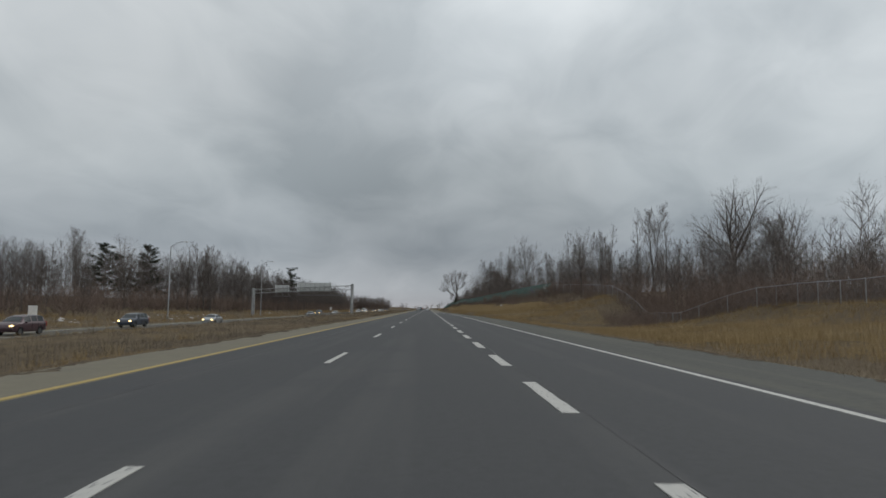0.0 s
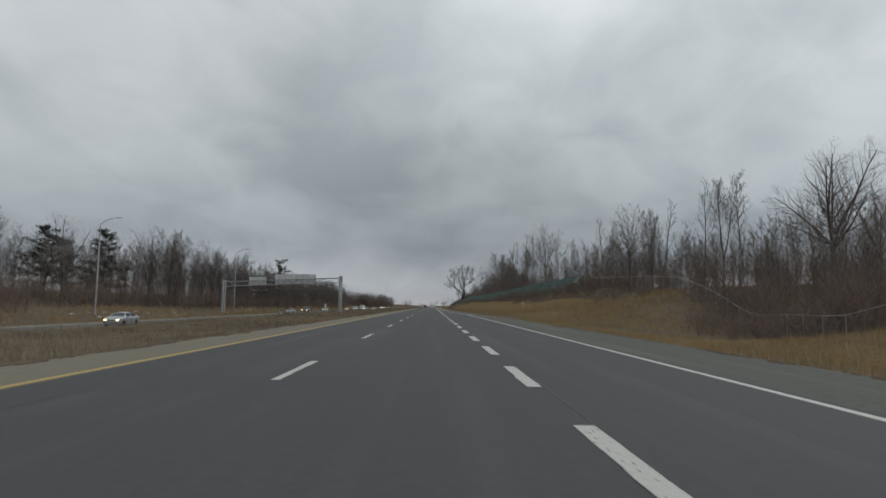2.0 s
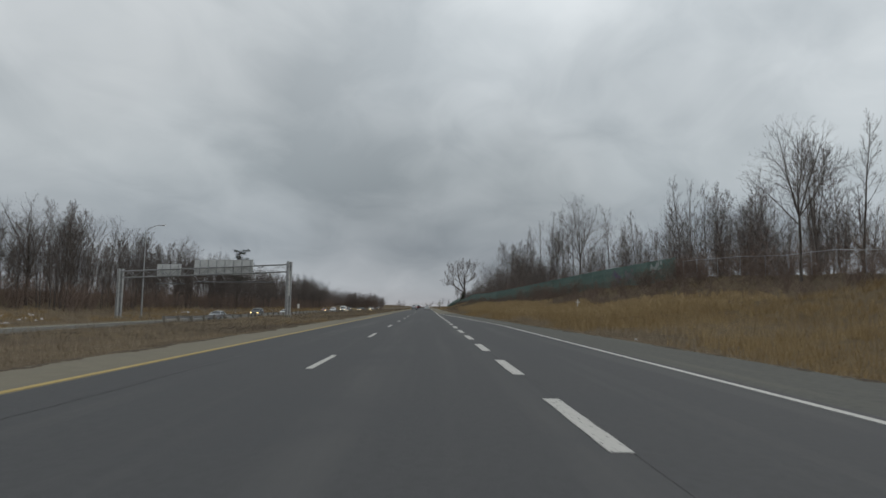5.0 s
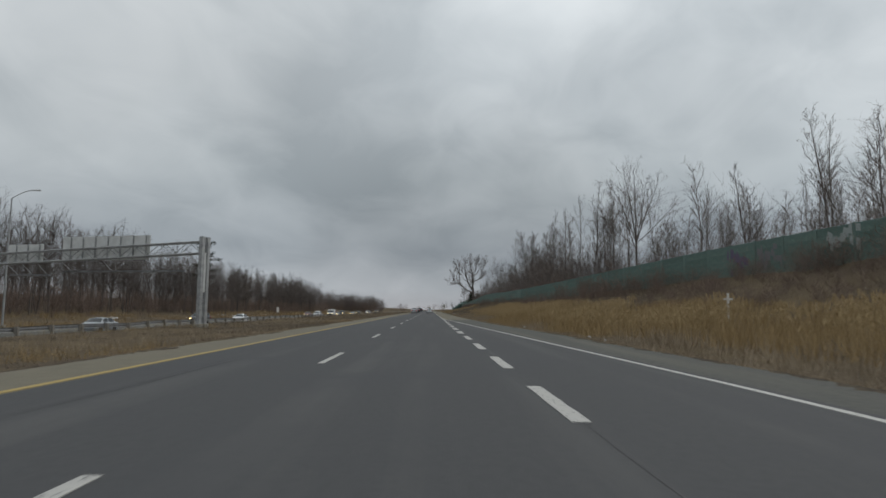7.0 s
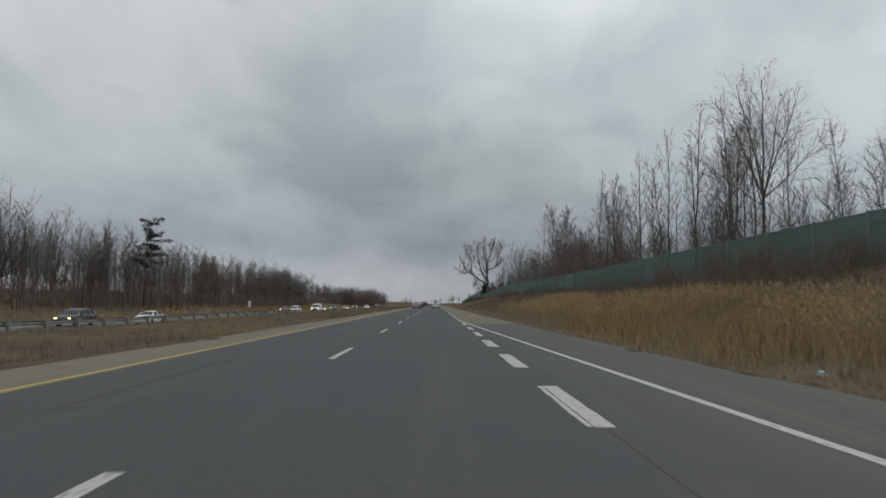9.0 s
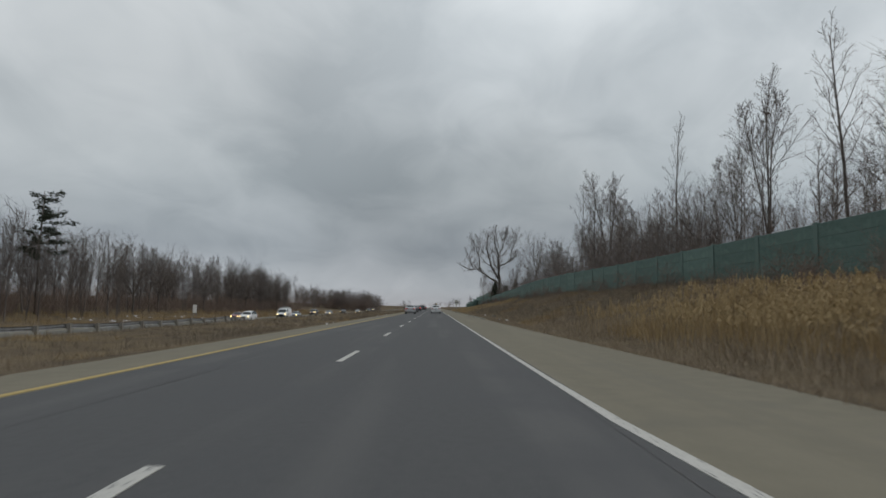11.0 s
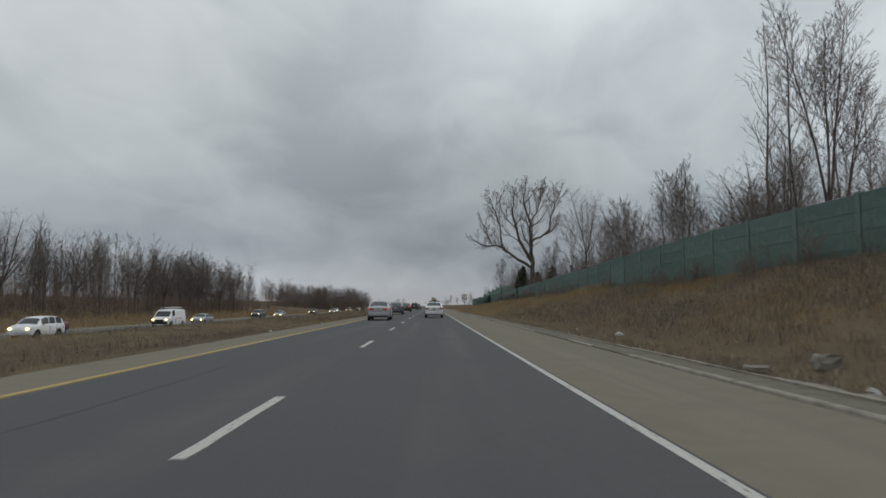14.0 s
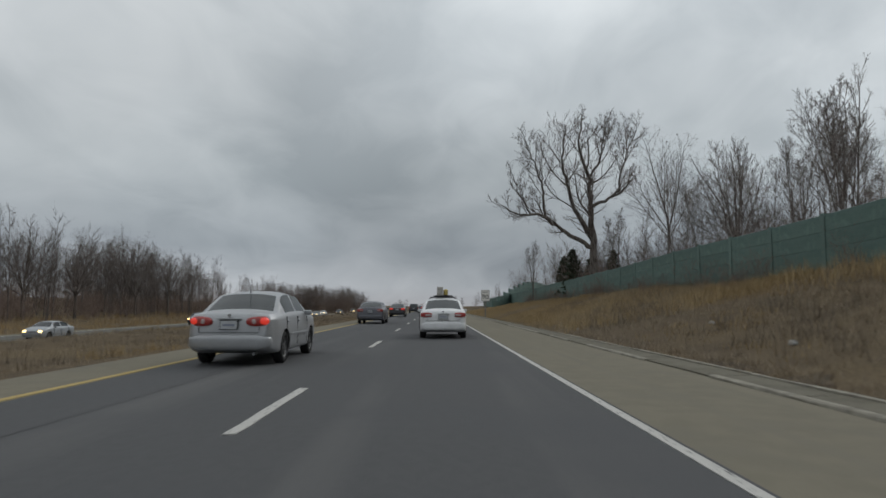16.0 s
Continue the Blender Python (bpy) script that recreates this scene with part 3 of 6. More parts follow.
def far_barrier():
    """The next length of barrier, stepped down towards its end, beyond a gap."""
    wall = thing("wall_far_barrier", (0, 0, 0), "green noise barrier stepped down towards its end", "noise barrier", kind="structure")
    for k, h in enumerate((1.0, 1.5, 2.1, 2.7, 3.3, 3.8, 4.2, 4.4, 4.5, 4.4, 4.2, 3.8)):
        x, y = 10.5 + k * 1.25, 388 + k * 2.4
        z = float(land(x, y)) - 0.3
        a = Soup().box((-1.5, -0.09, 0), (1.5, 0.09, h + 0.6))
        for j in range(int(h / 0.7) + 1):
            a.box((-1.5, -0.115, 0.62 * j), (1.5, -0.09, 0.62 * j + 0.56))
        ob = part("panel", a, GREEN, wall)
        ob.matrix_local = Matrix.Translation((x, y, z)) @ Matrix.Rotation(1.09, 4, "Z")
        a = Soup().box((-0.13, -0.14, 0), (0.13, 0.14, h + 0.75))
        ob = part("post", a, GREEN, wall)
        ob.matrix_local = Matrix.Translation((x - 0.7, y - 1.33, z)) @ Matrix.Rotation(1.09, 4, "Z")


far_barrier()


def chain_fence():
    fence = thing("chain_link_fence", (0, 0, 0), "galvanised chain-link fence along the top of the bank", "fence")
    ys = np.arange(22, 148, 3.0)
    tops = []
    for y in ys:
        x, z = float(crest_x(y)), float(land(crest_x(y), y))
        p = Soup().tube([(x, y, z - 0.3), (x, y, z + 1.88)], 0.036, 8)
        p.blob((x, y, z + 1.90), (0.085, 0.085, 0.07), 0.9, 8, 5)
        part("post", p, STEEL, fence)
        tops.append((x, y, z + 1.85))
    part("top_rail", Soup().tube(tops, 0.028, 6), STEEL, fence)
    # woven wire: two families of slanting strands
    s = Soup()
    for a, b in zip(tops[:-1], tops[1:]):
        a, b = np.array(a), np.array(b)
        za, zb = float(land(a[0], a[1])), float(land(b[0], b[1]))
        n = 15
        for k in range(n):
            for sgn in (1, -1):
                t0 = k / n
                t1 = min(max(t0 + sgn * 0.45, 0), 1)
                lowp = a + (b - a) * t0
                lowp[2] = za + (zb - za) * t0 + 0.05
                hi = a + (b - a) * t1
                f = abs(t1 - t0) / 0.45
                top_z = a[2] + (b[2] - a[2]) * t1
                hi[2] = lowp[2] + (top_z - lowp[2]) * f
                s.tube([lowp, hi], 0.005, 3, False)
    part("wire_mesh", s, STEEL_DARK, fence)


chain_fence()


def guard_rail():
    rail = thing("guard_rail", (0, 0, 0), "weathered steel guard rail on timber posts beside the opposite carriageway", "guard rail")
    ys = np.arange(140, 272, 3.81)
    x = -26.3
    prof = [(0.0, -0.155), (0.06, -0.12), (0.075, -0.08), (0.01, -0.03), (0.01, 0.03), (0.075, 0.08), (0.06, 0.12), (0.0, 0.155)]
    post = Soup().box((-0.09, -0.1, -0.4), (0.09, 0.1, 0.74)).box((-0.20, -0.08, 0.32), (-0.09, 0.08, 0.70)).mesh("post", WOOD)
    for a, b in zip(ys[:-1], ys[1:]):
        za, zb = float(land(x, a)), float(land(x, b))
        v = [(x - 0.2 - px, yy, zz + 0.55 + pz) for yy, zz in ((a, za), (b + 0.1, zb)) for px, pz in prof] + [(x - 0.196 - px, yy, zz + 0.55 + pz) for yy, zz in ((a, za), (b + 0.1, zb)) for px, pz in prof]
        n = len(prof)
        f = [(i, i + 1, n + i + 1, n + i) for i in range(n - 1)] + [(2 * n + i, 3 * n + i, 3 * n + i + 1, 2 * n + i + 1) for i in range(n - 1)]
        part("rail", Soup().add(v, f), STEEL_DARK, rail)
    for y in ys:
        ob = part("post", post, None, rail)
        ob.location = (x, y, float(land(x, y)))


guard_rail()


def gantry():
    g = thing("sign_gantry", (-19.5, 165.0, 0), "grey steel overhead sign gantry spanning the opposite carriageway", "sign gantry")
    far = np.array([-46.7 + 19.5, 173.4 - 165.0, 0.0])
    span = np.linalg.norm(far)
    turn = Matrix.Rotation(math.atan2(far[1], far[0]), 4, "Z")
    top_r, top_l = 7.0, 6.0

    def put(name, soup, material, label=""):
        ob = part(name, soup, material, g, label)
        ob.matrix_local = turn
        return ob

    # pairs of legs with cross ties
    for u, base, top in ((0.0, float(land(-19.5, 165)) - 0.3, top_r), (span, float(land(-46.7, 173.4)) - 0.3, top_l)):
        for w in (-0.36, 0.36):
            put("leg", Soup().box((u - 0.17, w - 0.17, base), (u + 0.17, w + 0.17, top)).box((u - 0.19, w - 0.19, top), (u + 0.19, w + 0.19, top + 0.05)), STEEL)
            put("foot", Soup().blob((u, w, base + 0.3), (0.62, 0.62, 0.6), 0.25, 12, 8), CONCRETE)
        for z0, z1 in ((base + 1.0, base + 1.9), (base + 2.2, base + 3.1)):
            put("tie", Soup().tube([(u, -0.36, z0), (u, 0.36, z1)], 0.05, 6), STEEL)
    put("cover_panel", Soup().box((-0.10, -0.185, 2.3), (0.10, 0.185, 5.7)), SIGN_BACK, "flat grey sheet closing the gap between the legs")
    # truss: four chords with bracing
    z = lambda u, k: (top_r + (top_l - top_r) * u / span) - (0.35 if k else 1.35)  # noqa: E731
    for w in (-0.34, 0.34):
        for k in (0, 1):
            put("chord", Soup().tube([(0, w, z(0, k)), (span, w, z(span, k))], 0.075, 8), STEEL)
    n = 20
    for i in range(n):
        u0, u1 = span * i / n, span * (i + 1) / n
        for w in (-0.34, 0.34):
            put("brace", Soup().tube([(u0, w, z(u0, i % 2)), (u1, w, z(u1, (i + 1) % 2))], 0.035, 5), STEEL)
        put("brace", Soup().tube([(u0, -0.34, z(u0, 1)), (u1, 0.34, z(u1, 1))], 0.03, 5), STEEL)
    # backs of the sign panels on the far face
    for u0, u1, z0, z1 in ((6.2, 16.0, 0.85, 3.05), (18.3, 22.5, 0.95, 2.75)):
        zz = z((u0 + u1) / 2, 0)
        put("sign_panel", Soup().box((u0, -0.72, zz - 0.9 + z0), (u1, -0.67, zz - 0.9 + z1)), SIGN_BACK, "blank pale back of a road sign")
        for u in np.arange(u0 + 0.4, u1, 1.4):
            put("stiffener", Soup().box((u - 0.04, -0.67, zz - 0.9 + z0), (u + 0.04, -0.58, zz - 0.9 + z1)), STEEL)
        put("lamp_tray", Soup().box((u0 - 3.2 if u0 < 10 else u0, -1.7, zz - 1.10), (u1 + 0.6, -1.45, zz - 0.95)), STEEL_DARK)
        for u in (u0 + 0.3, (u0 + u1) / 2, u1 - 0.3):
            put("tray_arm", Soup().tube([(u, -0.34, z(u, 0)), (u, -1.6, zz - 1.02)], 0.035, 5), STEEL)


gantry()


def lamp_post(x, y, height):
    z = float(land(x, y))
    p = thing("street_lamp", (x, y, z), "tall galvanised street lamp with one curved arm", "street lamp", "street lamps")
    part("pole", Soup().tube([(0, 0, -0.3), (0, 0, height * 0.5), (0, 0, height - 0.9)], (0.13, 0.10, 0.07), 10), STEEL, p)
    part("base_plate", Soup().blob((0, 0, 0.15), (0.55, 0.55, 0.5), 0.3, 12, 6), CONCRETE, p)
    t = np.linspace(0, 1, 8)
    arm = np.stack([2.4 * t, 0 * t, height - 0.9 + 0.95 * np.sin(t * math.pi / 2)], 1)
    part("arm", Soup().tube(arm, 0.045, 6), STEEL, p)
    part("lamp_head", Soup().blob((2.75, 0, height + 0.05), (0.85, 0.34, 0.17), 0.6, 14, 8), SIGN_BACK, p)


lamp_post(-49.5, 124.5, 14.6)
lamp_post(-46.6, 181.0, 15.2)


def speed_sign(x, y):
    z = float(land(x, y))
    s = thing("speed_limit_sign", (x, y, z), "white speed limit sign reading 90 on a timber post", "road sign")
    part("post", Soup().box((-0.07, 0.03, -0.3), (0.07, 0.17, 3.05)), WOOD, s)
    plate = part("plate", Soup().box((-0.46, 0, 1.78), (0.46, 0.025, 3.0)), SIGN_WHITE, s)
    b = Soup()
    for lo, hi in (((-0.43, 1.81), (0.43, 1.83)), ((-0.43, 2.95), (0.43, 2.97)), ((-0.43, 1.83), (-0.41, 2.95)), ((0.41, 1.83), (0.43, 2.95))):
        b.box((lo[0], -0.006, lo[1]), (hi[0], 0.0, hi[1]))
    part("border", b, SIGN_INK, plate)
    part("small_lettering", Soup().box((-0.30, -0.006, 2.73), (0.30, 0.0, 2.80)), SIGN_INK, plate)
    cu = bpy.data.curves.new("digits", "FONT")
    cu.body, cu.size, cu.align_x, cu.extrude, cu.offset = "90", 0.72, "CENTER", 0.003, 0.0
    tmp = bpy.data.objects.new("digits", cu)
    scene.collection.objects.link(tmp)
    bpy.context.view_layer.update()
    me = bpy.data.meshes.new_from_object(tmp.evaluated_get(bpy.context.evaluated_depsgraph_get()))
    bpy.data.objects.remove(tmp)
    me.materials.clear()
    me.materials.append(SIGN_INK)
    d = part("digits", me, None, plate)
    d.matrix_local = Matrix.Translation((0, -0.005, 2.02)) @ Matrix.Rotation(math.pi / 2, 4, "X")


speed_sign(4.95, 342.0)


def plain_sign(x, y, w, h, low, label, posts=1):
    z = float(land(x, y))
    s = thing("road_sign", (x, y, z), label, "road sign")
    for k in range(posts):
        u = 0 if posts == 1 else (k - 0.5) * w * 0.7
        part("post", Soup().box((u - 0.06, 0.03, -0.3), (u + 0.06, 0.14, low + h)), WOOD, s)
    part("plate", Soup().box((-w / 2, 0, low), (w / 2, 0.025, low + h)), SIGN_WHITE, s)
    return s


plain_sign(-43.8, 73.2, 1.0, 1.2, 1.55, "blank white road sign on a post beside the far carriageway")
plain_sign(-45.5, 303.0, 0.7, 1.5, 1.2, "small pale road sign on two posts in the grass", 2)


def cross_marker():
    x, y = 16.2, 144.7
    z = float(land(x, y))
    c = thing("roadside_cross", (x, y, z), "white painted wooden cross standing in the dry grass", "cross")
    part("upright", Soup().box((-0.05, -0.04, -0.2), (0.05, 0.04, 1.55)), WHITE_WOOD, c)
    part("crossbar", Soup().box((-0.24, -0.045, 1.18), (0.24, 0.045, 1.28)), WHITE_WOOD, c)


cross_marker()


def kerb():
    """A low mountable kerb: worn pale lip, dark sunken strip, thin pale back edge."""
    k = thing("kerb", (0, 0, 0), "low weathered concrete kerb with a dark gutter beside the pale shoulder", "kerb", kind="structure")
    rng = np.random.default_rng(21)

    def run(name, prof, y0, length, material):
        n = len(prof)
        v = [(a + rng.normal(0, 0.006), b, c + rng.normal(0, 0.004)) for b in np.linspace(y0 + 0.006, y0 + length - 0.006, 4) for a, c in prof]
        f = [(r * n + i, (r + 1) * n + i, (r + 1) * n + (i + 1) % n, r * n + (i + 1) % n) for r in range(3) for i in range(n)] + [tuple(range(n)), tuple(range(3 * n, 4 * n))[::-1]]
        part(name, Soup().add(v, f), material, k)

    y = 243.0
    while y < 420:
        length = 2.2 + rng.random() * 1.6
        if rng.random() > 0.16:
            run("kerb_lip", [(3.90, -0.02), (3.905, 0.03), (3.93, 0.045), (4.02, 0.045), (4.03, -0.02)], y, length, CONCRETE)
        run("gutter", [(3.95, -0.03), (3.955, 0.025), (4.60, 0.035), (4.605, -0.03)], y, length, GUTTER)
        run("back_edge", [(4.59, -0.05), (4.595, 0.065), (4.66, 0.07), (4.67, -0.05)], y, length, CONCRETE)
        y += length


kerb()


def broken_kerb():
    r = np.random.default_rng(29)
    for x, y, w, d, h in ((5.0, 247.9, 0.40, 0.5, 0.14), (4.75, 246.3, 0.22, 0.9, 0.10), (5.65, 247.0, 0.36, 0.36, 0.24), (4.8, 245.6, 0.2, 0.6, 0.09), (4.9, 244.8, 0.2, 0.4, 0.08)):
        v, f = Soup().blob((0, 0, 0), (w, d, h), 0.35, 12, 7).arrays()
        v = v * (1 + 0.10 * r.normal(0, 1, (len(v), 1)))
        ob = tagged(part("kerb_fragment", Soup().add(v, f), CONCRETE), "broken lump of pale kerb concrete on the verge", "concrete lump", "kerb fragments")
        ob.matrix_world = Matrix.Translation((x, y, float(land(x, y)) + h * 0.42)) @ Matrix.Rotation(float(r.normal(0, 0.2)), 4, "Z")


broken_kerb()

# ---- trees, brush and grass ----
def turned(d, angle, spin):
    """d bent by an angle, round it by spin."""
    ref = np.array([0.0, 0.0, 1.0]) if abs(d[2]) < 0.9 else np.array([1.0, 0.0, 0.0])
    a = np.cross(d, ref)
    a /= np.linalg.norm(a)
    b = np.cross(d, a)
    out = d * math.cos(angle) + (a * math.cos(spin) + b * math.sin(spin)) * math.sin(angle)
    return out / np.linalg.norm(out)


def grow(seed, height, style, girth=1.0, twigs=1.0, leaves=0):
    """A bare tree at the origin: two soups, wood and twigs (and leaf flecks)."""
    rng = np.random.default_rng(seed)
    wood, fine, flecks = Soup(), Soup(), Soup()
    lift = {"spread": 0.03, "pole": 0.12, "fork": 0.08, "vase": 0.04}[style]

    def limb(p, d, length, r, level):
        if level == 3:
            tip = p + (d + rng.normal(0, 0.10, 3)) * length
            fine.ribbon([p, tip], max(1.3 * r, 0.015), rng)
            for k in range(2):
                q = p + (tip - p) * (0.25 + 0.6 * rng.random())
                e = turned(d, 0.35 + 0.45 * rng.random(), rng.random() * 6.3)
                fine.ribbon([q, q + e * length * (0.35 + 0.35 * rng.random())], 0.012, rng)
            if leaves and rng.random() < leaves:
                flecks.add(tip + rng.normal(0, 0.03 + 0.03 * rng.random(), (3, 3)), [(0, 1, 2)])
            return
        segs = (9, 6, 4)[level]
        pts, dirs, step = [p], [], length / segs
        for i in range(segs):
            d = d + rng.normal(0, (0.035, 0.075, 0.11)[level], 3) + np.array([0, 0, lift * (0.4, 1.0, 0.8)[level]])
            d /= np.linalg.norm(d)
            pts.append(pts[-1] + d * step)
            dirs.append(d)
        t = np.linspace(0, 1, segs + 1)
        radii = r * (1 - (0.80, 0.78, 0.7)[level] * t)
        if level == 0:
            radii[0] *= 1.35
        (wood if level < 2 else fine).tube(pts, np.maximum(radii, 0.010), (8, 5, 3)[level], False)
        first, n = {"pole": ((0.42, 17), (0.18, 7), (0.12, 6)), "vase": ((0.44, 15), (0.16, 17), (0.14, 9)),
                    "spread": ((0.26, 16), (0.16, 17), (0.14, 9)), "fork": ((0.32, 15), (0.2, 9), (0.12, 8))}[style][level]
        n = max(3, int(n * (twigs if level else 1.0)))
        spin = rng.random() * 6.3
        for k in range(n):
            g = (k + rng.random() * 0.9) / n
            f = first + (1 - first) * g
            i = min(int(f * segs), segs - 1)
            q = pts[i] + (pts[i + 1] - pts[i]) * (f * segs - i)
            wide = {"pole": (0.66, 0.6, 0.65), "spread": (0.95, 0.75, 0.75), "fork": (0.55, 0.6, 0.65), "vase": (0.92, 0.62, 0.7)}[style][level]
            if level == 0:  # the crown narrows towards the tip
                wide *= 1.12 - 0.45 * g
                share = {"pole": 0.19 * (1.1 - 0.6 * g), "fork": 0.36 * (1.1 - 0.72 * g)}[style]
            else:
                share = (0.46, 0.52)[level - 1] * (1.12 - 0.7 * g)
            limb(q, turned(dirs[i], wide * (0.8 + 0.4 * rng.random()), spin + k * 2.4 + rng.normal(0, 0.25)), length * share * (0.75 + 0.5 * rng.random()), np.interp(f, t, radii) * (0.34 + 0.2 * rng.random()), level + 1)

    up = np.array([0.0, 0.0, 1.0])
    start = np.array([0.0, 0.0, -0.3])
    if style in ("spread", "vase"):  # a clear trunk that parts into limbs reaching for a round crown
        stem = height * (0.30 if style == "spread" else 0.42)
        r0 = (0.27 if style == "spread" else 0.18) * girth
        wood.tube([start, (0, 0, 0.4), (0.06, 0.02, stem * 0.6), (0.0, 0, stem)], (r0 * 1.3, r0, r0 * 0.85, r0 * 0.8), 8, False)
        spin = rng.random() * 6.3
        for k in range(9):
            lean = 0.06 + (1.05 if style == "spread" else 0.80) * (k / 8) ** 0.9
            low = stem * (1.0 - 0.14 * (k > 5) * rng.random()) - 0.1
            limb(np.array([0, 0, low]), turned(up, lean, spin + k * 2.4), (height - stem) * (1.04 - 0.34 * lean) * (0.9 + 0.2 * rng.random()), r0 * (0.60 - 0.25 * k / 8), 1)
        return wood, fine, flecks
    if style == "fork":
        stem = height * (0.14 + 0.12 * rng.random())
        wood.tube([start, (0, 0, stem * 0.5), (0.05, 0, stem)], (0.22 * girth, 0.17 * girth, 0.15 * girth), 8, False)
        for k in range(3):
            limb(np.array([0.05, 0, stem - 0.1]), turned(up, 0.10 + 0.16 * rng.random(), k * 2.1 + rng.random()), (height - stem) * (0.85 + 0.2 * rng.random()), 0.11 * girth, 0)
    else:
        limb(start, turned(up, 0.03, rng.random() * 6.3), height * 0.97, 0.12 * girth, 0)
    return wood, fine, flecks


TREES = {}


def tree_kind(key, *args, **kw):
    wood, fine, flecks = grow(*args, **kw)
    tall = max(float(fine.arrays()[0][:, 2].max()), float(wood.arrays()[0][:, 2].max()))
    TREES[key] = (wood.mesh("trunk", BARK, True), fine.mesh("crown", TWIG), flecks.mesh("leaves", LEAF) if flecks.n else None, tall)


tree_kind("spread_a", 11, 15.0, "spread", girth=1.0, twigs=1.0)
tree_kind("spread_c", 25, 15.0, "spread", girth=1.1, twigs=1.25)
tree_kind("spread_b", 12, 14.0, "spread", girth=0.8, twigs=0.9)
tree_kind("crown_a", 13, 15.0, "vase", girth=0.75, twigs=1.0, leaves=0.10)
tree_kind("oak", 21, 13.0, "spread", girth=0.75, twigs=0.9, leaves=0.22)
tree_kind("fork_b", 14, 14.0, "fork", girth=0.75, twigs=0.9)
tree_kind("fork_c", 15, 12.0, "fork", girth=0.6, twigs=0.8, leaves=0.05)
tree_kind("pole_a", 16, 15.0, "pole", girth=1.0, twigs=0.95, leaves=0.04)
tree_kind("pole_b", 17, 14.0, "pole", girth=0.8, twigs=0.85)
tree_kind("pole_c", 18, 12.0, "pole", girth=0.7, twigs=0.9)
tree_kind("pole_d", 19, 15.0, "pole", girth=0.75, twigs=0.6)


def tree(key, x, y, height, label, turn=0.0, lean=0.0):
    trunk, crown, leaves, own = TREES[key]
    z = float(land(x, y))
    t = thing("tree", (x, y, z), label, "tree", "bare roadside trees")
    s = height / own
    t.matrix_world = Matrix.Translation((x, y, z)) @ Matrix.Rotation(turn, 4, "Z") @ Matrix.Rotation(lean, 4, "Y") @ Matrix.Diagonal((s, s, s, 1))
    part("trunk", trunk, None, t)
    part("crown", crown, None, t)
    if leaves:
        part("leaves", leaves, None, t, "few brown leaves left on the twigs")


